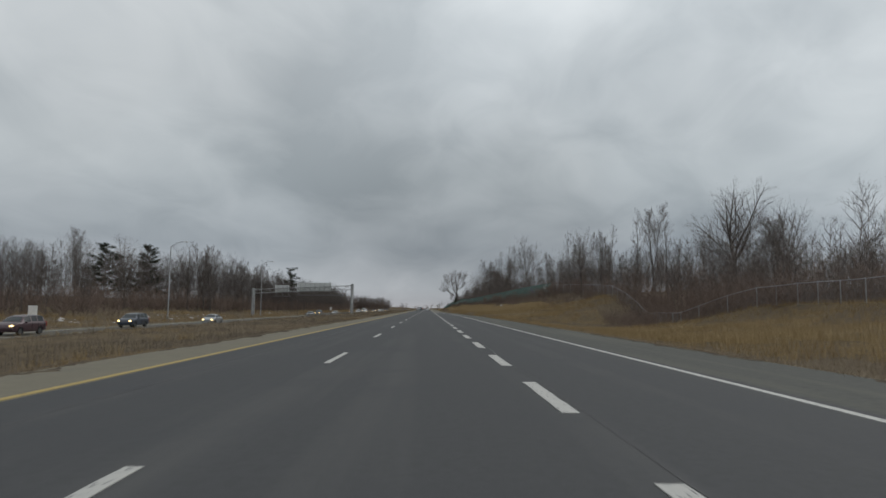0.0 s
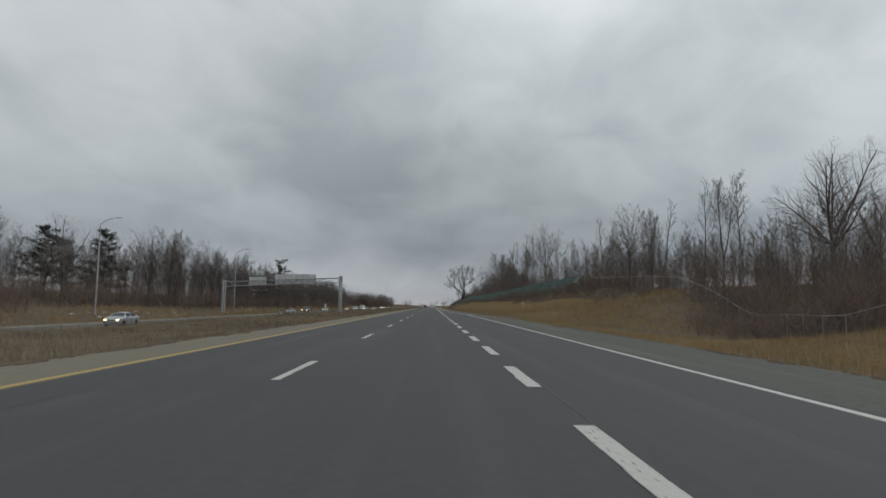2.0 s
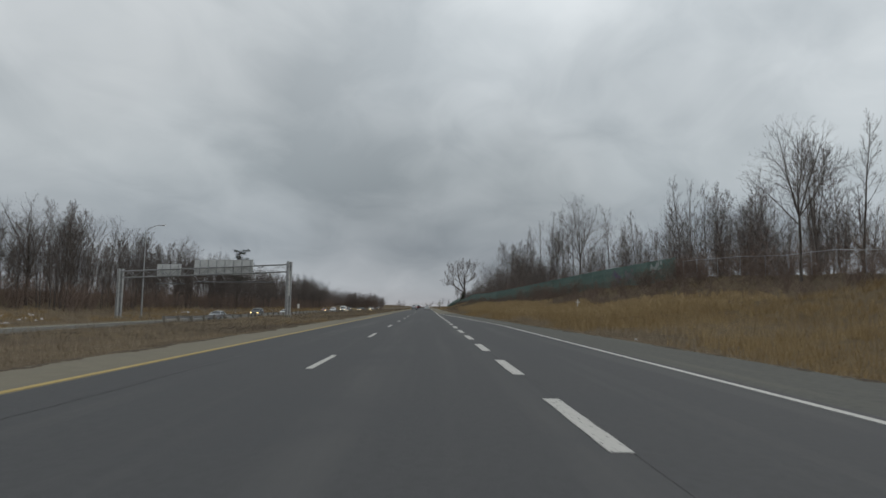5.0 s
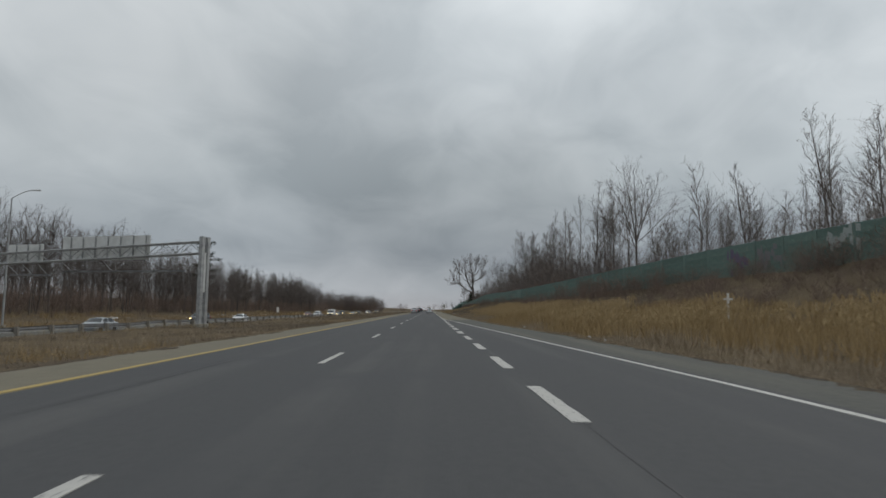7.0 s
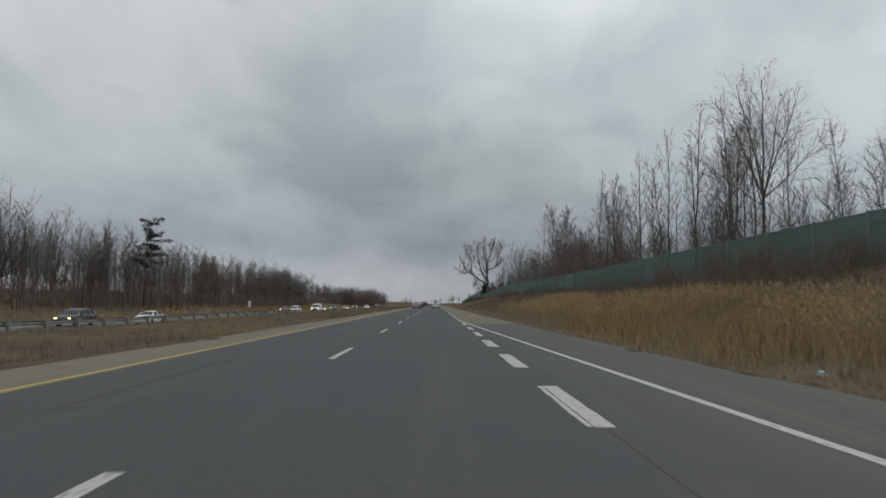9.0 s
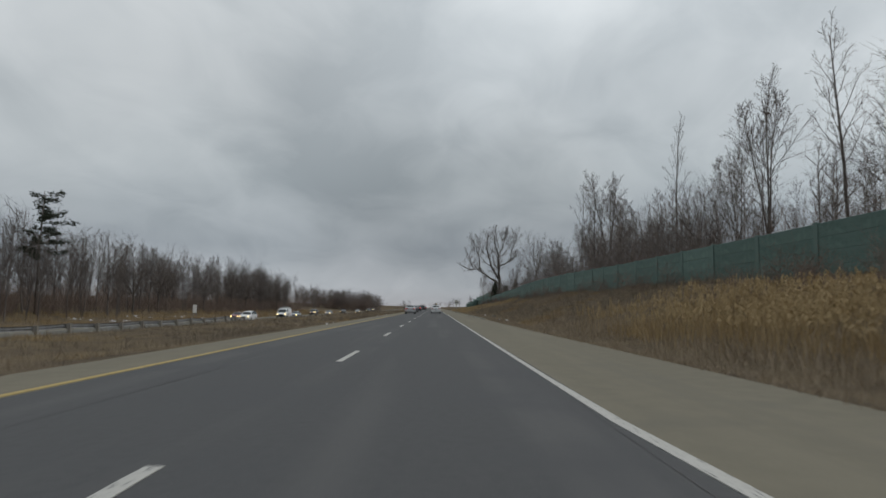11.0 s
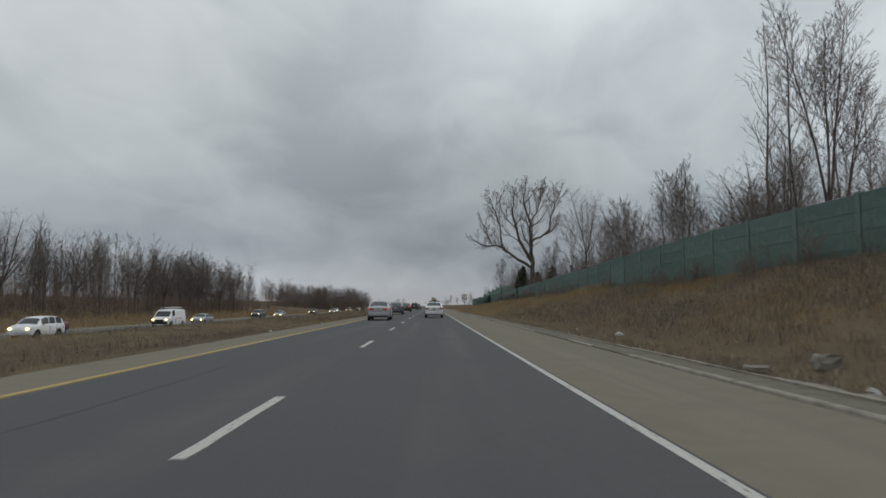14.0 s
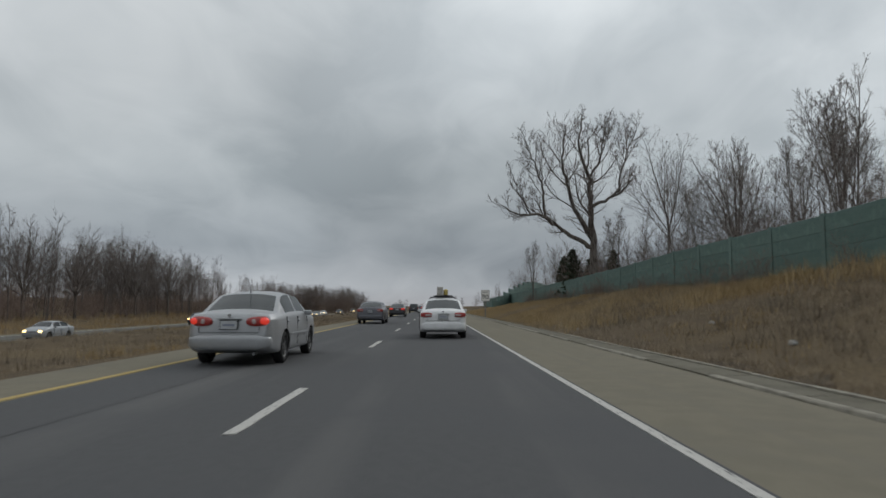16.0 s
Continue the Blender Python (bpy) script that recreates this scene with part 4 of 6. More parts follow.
def gnarled_tree(x, y):
    """The old tree that stands alone behind the barrier: two crooked leaders and one long low limb to its left."""
    rng = np.random.default_rng(77)
    wood, fine = Soup(), Soup()

    def limb(p, d, length, r, level, up=0.03):
        segs = (10, 7, 5, 3)[level]
        pts, dirs = [np.array(p, float)], []
        d = np.array(d, float) / np.linalg.norm(d)
        for i in range(segs):
            d = d + rng.normal(0, (0.08, 0.11, 0.15, 0.2)[level], 3) + np.array([0, 0, up])
            d /= np.linalg.norm(d)
            pts.append(pts[-1] + d * length / segs)
            dirs.append(d)
        t = np.linspace(0, 1, segs + 1)
        radii = r * (1 - 0.78 * t)
        if level == 3:
            fine.ribbon([pts[0], pts[-1]], max(1.4 * r, 0.020), rng)
            return
        (wood if level < 2 else fine).tube(pts, np.maximum(radii, 0.011), (8, 6, 4)[level], False)
        n = (21, 11, 11)[level]
        for k in range(n):
            f = 0.22 + 0.76 * (k + rng.random() * 0.8) / n
            i = min(int(f * segs), segs - 1)
            q = pts[i] + (pts[i + 1] - pts[i]) * (f * segs - i)
            limb(q, turned(dirs[i], 0.55 + 0.5 * rng.random(), k * 2.4 + rng.random()), length * (0.40, 0.46, 0.58)[level] * (1.15 - 0.6 * f) * (0.7 + 0.6 * rng.random()), np.interp(f, t, radii) * (0.40 + 0.2 * rng.random()), level + 1, 0.09)

    def bough(pts, r0, r1, n, reach, up=0.07):
        """A crooked bough through the points, set with side limbs."""
        pts = np.array(pts, float)
        run = np.concatenate([[0], np.cumsum(np.linalg.norm(np.diff(pts, axis=0), axis=1))])
        at = np.linspace(0, run[-1], int(run[-1] / 0.55) + 2)
        way = np.stack([np.interp(at, run, pts[:, k]) for k in range(3)], 1)
        for k in range(2):
            way[1:-1] = (way[:-2] + 2 * way[1:-1] + way[2:]) / 4
        way[1:-1] += rng.normal(0, 0.06, way[1:-1].shape)
        rad = np.linspace(r0, r1, len(way))
        wood.tube(way, rad, 8, False)
        for k in range(n):
            f = 0.30 + 0.68 * (k + rng.random() * 0.8) / n
            i = min(int(f * (len(way) - 1)), len(way) - 2)
            d = way[i + 1] - way[i]
            d = d / np.linalg.norm(d)
            e = turned(d, 0.55 + 0.5 * rng.random(), k * 2.4 + rng.random()) + np.array([0, 0, 0.25])
            limb(way[i], e, 1.15 * reach * (1.2 - 0.6 * f) * (0.65 + 0.7 * rng.random()), max(rad[i] * (0.35 + 0.15 * rng.random()), 0.035), 1, up)

    bough([(0, 0, -0.3), (0.05, 0, 2.4), (0.07, 0, 4.9), (-0.1, 0, 7.3), (-0.18, 0, 9.4), (-0.28, 0.1, 11.9), (-0.9, 0.2, 13.7), (-1.3, 0.2, 15.3), (-0.8, 0.1, 17.8)], 0.44, 0.05, 15, 4.2)
    bough([(-0.2, 0, 6.0), (-1.9, -0.3, 8.7), (-2.6, -0.5, 10.9), (-3.1, -0.6, 13.3), (-2.7, -0.6, 16.9)], 0.24, 0.04, 13, 3.6)
    bough([(0, 0, 4.8), (-1.9, 0.3, 5.9), (-3.8, 0.5, 7.3), (-5.4, 0.7, 8.4), (-7.3, 0.8, 8.1), (-9.0, 0.8, 9.2)], 0.25, 0.04, 12, 2.6)
    bough([(-4.6, 0.6, 7.8), (-4.8, 0.8, 11.3), (-5.6, 0.9, 13.6), (-6.6, 0.9, 15.9)], 0.15, 0.03, 12, 3.0)
    bough([(-6.0, 0.7, 8.3), (-7.2, 0.9, 10.4), (-7.9, 1.0, 12.6)], 0.09, 0.03, 7, 2.0)
    bough([(-0.15, 0, 8.9), (1.65, 0.3, 9.7), (3.4, 0.4, 10.8), (4.4, 0.5, 12.2)], 0.19, 0.04, 8, 2.6)
    bough([(2.6, 0.35, 10.3), (3.0, -0.2, 13.0), (4.3, -0.4, 16.4)], 0.11, 0.03, 11, 2.8)
    bough([(-0.28, 0.1, 11.6), (1.0, 0.3, 13.8), (1.5, 0.5, 17.2)], 0.13, 0.03, 11, 3.0)
    z = float(land(x, y))
    t = thing("tree", (x, y, z), "large gnarled bare tree with a long low limb behind the barrier", "tree")
    part("trunk", wood.mesh("trunk", BARK, True), None, t)
    part("crown", fine.mesh("crown", TWIG), None, t)


gnarled_tree(14.95, 334.5)
SLIM, WIDE, TALL = "slender bare tree with upright twigs", "broad bare tree with spreading limbs", "tall bare tree with a few brown leaves"
def stand(*rows):
    for row in rows:
        tree(*row)


# trees above the fence
stand(
    ("fork_b", 53.0, 98.0, 15.0, SLIM, 2.0), ("spread_c", 56.9, 119.3, 22.5, WIDE, 0.3), ("fork_c", 66.0, 120.0, 15.5, SLIM, 1.0),
    ("pole_b", 39.5, 122.0, 16.5, SLIM, 2.0), ("fork_b", 43.3, 124.0, 17.5, SLIM, 4.0), ("crown_a", 29.6, 125.5, 14.3, TALL, 0.0),
    ("pole_a", 35.2, 126.0, 14.0, SLIM, 1.0), ("pole_d", 46.5, 126.0, 17.0, SLIM, 0.0), ("pole_b", 62.0, 128.0, 17.0, SLIM, 2.0),
    ("fork_c", 35.6, 133.0, 13.5, SLIM, 3.0), ("spread_b", 79.8, 142.4, 21.0, WIDE, 1.3), ("fork_c", 34.0, 150.0, 12.0, SLIM, 5.9),
    ("fork_c", 44.0, 158.0, 13.0, SLIM, 0.9), ("pole_b", 38.5, 163.0, 15.0, SLIM, 5.0), ("pole_a", 37.3, 168.4, 17.0, SLIM, 2.5),
    ("pole_d", 40.7, 174.0, 17.5, SLIM, 1.1), ("pole_c", 33.0, 176.0, 13.0, SLIM, 0.9),
)
# trees above the first run of the barrier
stand(
    ("pole_c", 35.4, 189.9, 12.0, SLIM, 0.4), ("fork_b", 25.0, 200.0, 14.0, SLIM, 3.3), ("pole_d", 29.3, 205.0, 17.5, SLIM, 0.2),
    ("pole_d", 27.6, 206.0, 18.5, SLIM, 5.2), ("crown_a", 31.4, 207.0, 22.5, TALL, 1.2), ("pole_b", 25.5, 209.5, 18.5, SLIM, 2.9),
    ("pole_d", 24.0, 211.5, 17.5, SLIM, 4.2), ("pole_c", 27.0, 212.0, 16.0, SLIM, 0.1), ("pole_a", 22.4, 216.0, 16.0, SLIM, 1.9),
    ("fork_c", 20.9, 222.0, 14.0, SLIM, 0.1), ("fork_c", 25.8, 236.0, 13.0, SLIM, 1.0),
)
# trees above the middle of the barrier
stand(
    ("spread_b", 29.5, 249.0, 8.5, WIDE, 2.7), ("fork_c", 24.0, 250.2, 8.5, SLIM, 0.7), ("pole_d", 28.0, 256.0, 21.5, "very tall slender bare tree above the barrier", 2.2),
    ("spread_a", 32.0, 258.0, 10.5, WIDE, 5.7), ("pole_c", 29.0, 262.0, 14.0, SLIM, 1.4), ("spread_b", 25.0, 263.0, 11.0, WIDE, 4.0),
    ("spread_b", 27.0, 270.0, 9.5, WIDE, 0.4), ("spread_a", 33.5, 271.0, 12.0, WIDE, 1.9), ("pole_d", 22.3, 279.0, 18.5, SLIM, 3.6),
    ("pole_b", 24.3, 279.6, 19.5, SLIM, 5.0), ("fork_b", 26.2, 279.2, 20.0, SLIM, 1.5), ("fork_c", 28.6, 281.5, 16.0, SLIM, 4.4),
    ("spread_b", 27.5, 290.0, 9.5, WIDE, 3.1), ("fork_c", 33.0, 295.8, 15.0, SLIM, 5.0), ("spread_b", 30.4, 297.0, 13.5, WIDE, 0.8),
)
OAK = "dense bare oak keeping some brown leaves behind the barrier"
stand(
    ("oak", 26.0, 246.0, 11.5, OAK, 0.4), ("oak", 30.5, 253.0, 13.0, OAK, 1.9), ("oak", 28.3, 266.0, 13.5, OAK, 4.4),
    ("oak", 33.5, 281.0, 14.0, OAK, 2.6), ("oak", 27.2, 286.0, 12.0, OAK, 1.1),
)
# trees round the old tree and beyond
stand(
    ("spread_a", 41.5, 323.0, 16.5, WIDE, 3.4), ("pole_b", 33.5, 323.0, 19.5, SLIM, 3.9), ("fork_c", 35.0, 327.0, 19.5, SLIM, 2.0),
    ("pole_c", 26.5, 330.0, 12.0, SLIM, 1.6), ("fork_c", 38.0, 331.0, 18.5, SLIM, 2.9), ("fork_b", 28.5, 333.0, 15.5, SLIM, 0.6),
    ("fork_b", 36.5, 336.8, 17.0, SLIM, 4.1), ("spread_b", 31.0, 338.0, 16.5, WIDE, 1.7), ("crown_a", 24.8, 341.0, 18.8, TALL, 2.4),
    ("pole_c", 18.6, 341.0, 9.0, SLIM, 2.4), ("pole_c", 22.5, 343.0, 11.0, SLIM, 4.9), ("fork_c", 20.3, 345.0, 10.5, SLIM, 0.4),
    ("fork_c", 32.0, 350.0, 15.0, SLIM, 1.7), ("fork_c", 13.2, 362.0, 9.0, SLIM, 0.4), ("spread_b", 22.0, 440.0, 11.0, WIDE, 1.0),
    ("spread_a", 27.0, 455.0, 12.0, WIDE, 2.0),
)
# trees at the front of the wood across the road
stand(
    ("fork_b", -72.5, 134.2, 17.5, SLIM, 1.0), ("spread_a", -72.6, 156.0, 18.5, WIDE, 0.0), ("spread_b", -69.4, 187.8, 20.0, WIDE, 3.0),
    ("fork_c", -64.0, 190.5, 19.5, SLIM, 0.5), ("fork_b", -67.8, 195.4, 20.5, SLIM, 2.0), ("pole_a", -69.8, 263.3, 19.0, SLIM, 1.5),
    ("pole_b", -61.0, 297.5, 15.0, SLIM, 2.5), ("spread_b", -62.0, 330.0, 16.0, WIDE, 4.5), ("fork_b", -59.4, 352.3, 15.0, SLIM, 3.5),
    ("spread_a", -58.5, 306.0, 13.5, WIDE, 0.4), ("fork_b", -59.0, 314.0, 14.5, SLIM, 1.6), ("spread_c", -60.5, 322.0, 14.0, WIDE, 2.2), ("spread_b", -57.5, 341.0, 13.5, WIDE, 5.0),
    ("spread_a", -57.0, 361.0, 14.0, WIDE, 3.3), ("spread_c", -56.5, 373.0, 13.5, WIDE, 0.8), ("fork_b", -57.0, 383.0, 14.0, SLIM, 4.1), ("spread_b", -56.0, 392.0, 14.0, WIDE, 1.9),
    ("spread_a", -64.0, 240.0, 15.5, WIDE, 2.8), ("fork_b", -62.5, 226.0, 16.0, SLIM, 5.2), ("spread_b", -55.0, 404.0, 14.0, WIDE, 0.9), ("fork_c", -54.7, 414.7, 13.0, SLIM, 5.5),
)


def pine(x, y, height, seed, label, sparse=1.0, low=0.30, wide=0.30, sway=0.0):
    rng = np.random.default_rng(seed)
    z = float(land(x, y))
    t = thing("pine_tree", (x, y, z), label, "pine tree", "pines")
    part("trunk", Soup().tube([(0, 0, -0.3), (0.1, 0, height * 0.5), (0.25, 0.1, height)], (0.22, 0.15, 0.04), 8), BARK, t, smooth=True)
    wood, green = Soup(), Soup()
    n = int(26 * sparse)
    for k in range(n):
        f = low + (0.98 - low) * (k + rng.random()) / n
        a = rng.random() * 6.283
        length = height * (wide * (1.08 - f) + 0.06) * (0.5 + 0.9 * rng.random()) * (1 + sway * math.cos(a))
        d = np.array([math.cos(a), math.sin(a), -0.05 + 0.55 * rng.random()])
        p0 = np.array([0.25 * f * 0.6, 0.05, height * f])
        pts = [p0, p0 + d * length * 0.5 - (0, 0, 0.05), p0 + d * length + (0, 0, 0.1 * length)]
        wood.tube(pts, (0.05, 0.035, 0.015), 4, False)
        for q in range(int(14 + 16 * length)):
            s = 0.25 + 0.75 * rng.random()
            c = p0 + d * length * s + rng.normal(0, 0.34, 3) * (1, 1, 0.6)
            for j in range(7):
                o = rng.normal(0, 1, 3)
                o[2] = abs(o[2]) * 0.8
                o = o / np.linalg.norm(o) * (0.22 + 0.16 * rng.random())
                side = np.cross(o, rng.normal(0, 1, 3))
                side = side / (np.linalg.norm(side) + 1e-9) * 0.05
                green.add([c - side, c + side, c + o], [(0, 1, 2)])
    part("branches", wood, BARK, t)
    part("needles", green, NEEDLE, t)


pine(-59.7, 277.7, 18.5, 5, "ragged dark pine leaning above the bare wood", 1.2, 0.42, 0.30, 0.40)
pine(-85.0, 171.0, 16.0, 6, "dark bushy pine among bare trees", 2.1, 0.16, 0.36)
pine(-80.8, 187.5, 17.5, 7, "dark bushy pine among bare trees", 2.2, 0.16, 0.36)


def small_cedar(x, y, h, seed):
    rng = np.random.default_rng(seed)
    z = float(land(x, y))
    t = thing("cedar_tree", (x, y, z), "small dark evergreen behind the barrier", "cedar tree", "cedars")
    part("trunk", Soup().tube([(0, 0, -0.2), (0, 0, h)], (0.09, 0.02), 6), BARK, t)
    g = Soup()
    for k in range(900):
        f = rng.random() ** 0.8
        a, r = rng.random() * 6.283, (1 - f) ** 0.8 * h * 0.30 * (0.25 + 0.95 * rng.random()) + 0.05
        c = np.array([math.cos(a) * r, math.sin(a) * r, f * h * 0.98 + 0.1])
        o = rng.normal(0, 0.16, (3, 3))
        g.add(c + o, [(0, 1, 2)])
    part("foliage", g, NEEDLE, t)


for k, (x, y, h) in enumerate(((14.9, 343.5, 5.4), (15.6, 352.0, 5.2), (20.5, 347.5, 5.6), (18.2, 349.0, 4.6))):
    small_cedar(x, y, h, 50 + k)


# woods: many stems in one mesh
def cheap_tree(seed, style):
    """A light bare tree one metre high, for woods."""
    r = np.random.default_rng(seed)
    s = Soup()
    up = np.array([0.0, 0.0, 1.0])
    stems = 1 if style == "pole" else 2 if style == "fork" else 6
    for k in range(stems):
        d = turned(up, (0.05 if style == "pole" else 0.17 if style == "fork" else 0.36) * (0.5 + r.random()), r.random() * 6.3)
        pts, dirs, n = [np.array([0.0, 0.0, -0.03])], [], 6 if style != "bush" else 3
        reach = 1.0 - (0.35 * r.random() if style == "bush" else 0.12 * k)
        for i in range(n):
            d = d + r.normal(0, 0.035 if style != "bush" else 0.08, 3) + up * 0.06
            d /= np.linalg.norm(d)
            pts.append(pts[-1] + d * reach / n)
            dirs.append(d)
        rad = (0.0062 if style == "pole" else 0.0056) if style != "bush" else 0.005
        s.tube(pts, rad * np.linspace(1.15, 0.25, n + 1), 4 if style != "bush" else 3, False)
        lo, m = (0.22, 21) if style == "pole" else (0.24, 15) if style == "fork" else (0.12, 6)
        for j in range(m):
            f = lo + (0.98 - lo) * (j + r.random()) / m
            i = min(int(f * n), n - 1)
            q = pts[i] + (pts[i + 1] - pts[i]) * (f * n - i)
            e = turned(dirs[i], 0.42 + 0.4 * r.random(), j * 2.4 + r.normal(0, 0.4))
            ln = ((0.22 if style == "pole" else 0.30) * (1.15 - 0.75 * f) if style != "bush" else 0.34) * (0.6 + 0.8 * r.random())
            e2 = e + up * 0.35 + r.normal(0, 0.15, 3)
            mid, tip = q + e * ln * 0.5, q + e * ln * 0.5 + e2 / np.linalg.norm(e2) * ln * 0.55
            if style == "bush":
                s.ribbon([q, mid, tip], 0.0050, r)
            else:
                s.ribbon([q, mid, tip], 0.0055, r)
            for t in range(7 if style != "bush" else 5):
                g = 0.15 + 0.85 * r.random()
                c = q + (mid - q) * min(2 * g, 1) + (tip - mid) * max(2 * g - 1, 0)
                w = (e * 0.5 + up * 0.7 + r.normal(0, 0.42, 3)) if style == "bush" else (e * 0.6 + up * 0.6 + r.normal(0, 0.45, 3))
                w = w / np.linalg.norm(w) * ln * (0.28 + 0.35 * r.random()) * (1.0 if style == "bush" else 1.25)
                if style == "bush":
                    s.ribbon([c, c + w * 1.7], 0.0026 + 0.0026 * r.random(), r)
                    continue
                s.ribbon([c, c + w], 0.0026, r)
                for u in range(2):
                    x = w + r.normal(0, 0.6, 3) * np.linalg.norm(w)
                    c2 = c + w * (0.3 + 0.5 * r.random())
                    s.ribbon([c2, c2 + x * 0.6], 0.0017, r)
    v, f = s.arrays()
    return v, np.array([(*q[:3],) for q in f] + [(q[0], q[2], q[3]) for q in f if len(q) == 4])


def wood_stock():
    return [cheap_tree(31 + k, st) for k, st in enumerate(("pole", "pole", "pole", "fork", "pole", "pole", "pole", "fork", "pole"))]


def bush_stock():
    return [cheap_tree(41 + k, "bush") for k in range(6)]


def scatter(name, stock, places, material, label, category):
    """places: x, y, scale, height scale, turn."""
    V, Fc, n = [], [], 0
    rng = np.random.default_rng(len(places))
    for x, y, s, sz, turn in places:
        v, f = stock[rng.integers(len(stock))]
        c, k = math.cos(turn), math.sin(turn)
        w = np.stack([(v[:, 0] * c - v[:, 1] * k) * s + x, (v[:, 0] * k + v[:, 1] * c) * s + y, v[:, 2] * sz + float(land(x, y))], 1)
        V.append(w)
        Fc.append(f + n)
        n += len(w)
    V, Fc = np.concatenate(V), np.concatenate(Fc)
    me = bpy.data.meshes.new(name)
    me.vertices.add(len(V))
    me.vertices.foreach_set("co", V.astype(np.float32).ravel())
    k = Fc.shape[1]
    me.loops.add(Fc.size)
    me.loops.foreach_set("vertex_index", Fc.astype(np.int32).ravel())
    me.polygons.add(len(Fc))
    me.polygons.foreach_set("loop_start", np.arange(0, Fc.size, k, dtype=np.int32))
    me.polygons.foreach_set("loop_total", np.full(len(Fc), k, dtype=np.int32))
    me.materials.append(material)
    me.update(calc_edges=True)
    return tagged(new(name, me), label, category, kind="stuff")


STOCK, BUSHES = wood_stock(), bush_stock()
rng = np.random.default_rng(101)


def wood_left():
    p = []
    for k in range(760):
        y = 40 + 400 * rng.random()
        x = -60 - 40 * rng.random() ** 1.4 + (5 if y > 330 else 0)
        if 120 < y < 178:
            x -= 8
        h = float(np.interp(y, (40, 125, 150, 185, 275, 310, 440), (9.5, 10.5, 13.5, 16.5, 16.5, 15.0, 14.5))) * (0.62 + 0.42 * rng.random())
        p.append((x, y, h, h, rng.random() * 6.3))
    for k in range(34):  # close round the ragged pine
        h = 9.5 + 4.5 * rng.random()
        p.append((-52 - 14 * rng.random(), 255 + 45 * rng.random(), h, h, rng.random() * 6.3))
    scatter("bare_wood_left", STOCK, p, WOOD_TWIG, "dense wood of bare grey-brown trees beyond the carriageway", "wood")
    p = []
    for k in range(760):
        y = 30 + 410 * rng.random()
        x = -56 - 24 * rng.random() ** 1.3 + (3 if y > 330 else 0)
        if 120 < y < 178:
            x -= 7
        s = (2.4 + 2.4 * rng.random()) * (0.85 if y > 300 else 1.0)
        p.append((x, y, s * 1.35, s, rng.random() * 6.3))
    for k in range(300):  # taller thicket inside the wood
        y = 30 + 440 * rng.random() ** 0.7
        s = 3.6 + 2.4 * rng.random()
        p.append((-62 - 30 * rng.random(), y, s * 1.5, s, rng.random() * 6.3))
    scatter("brush_left", BUSHES, p, BRUSH, "tangled bare brush at the foot of the wood", "brush")


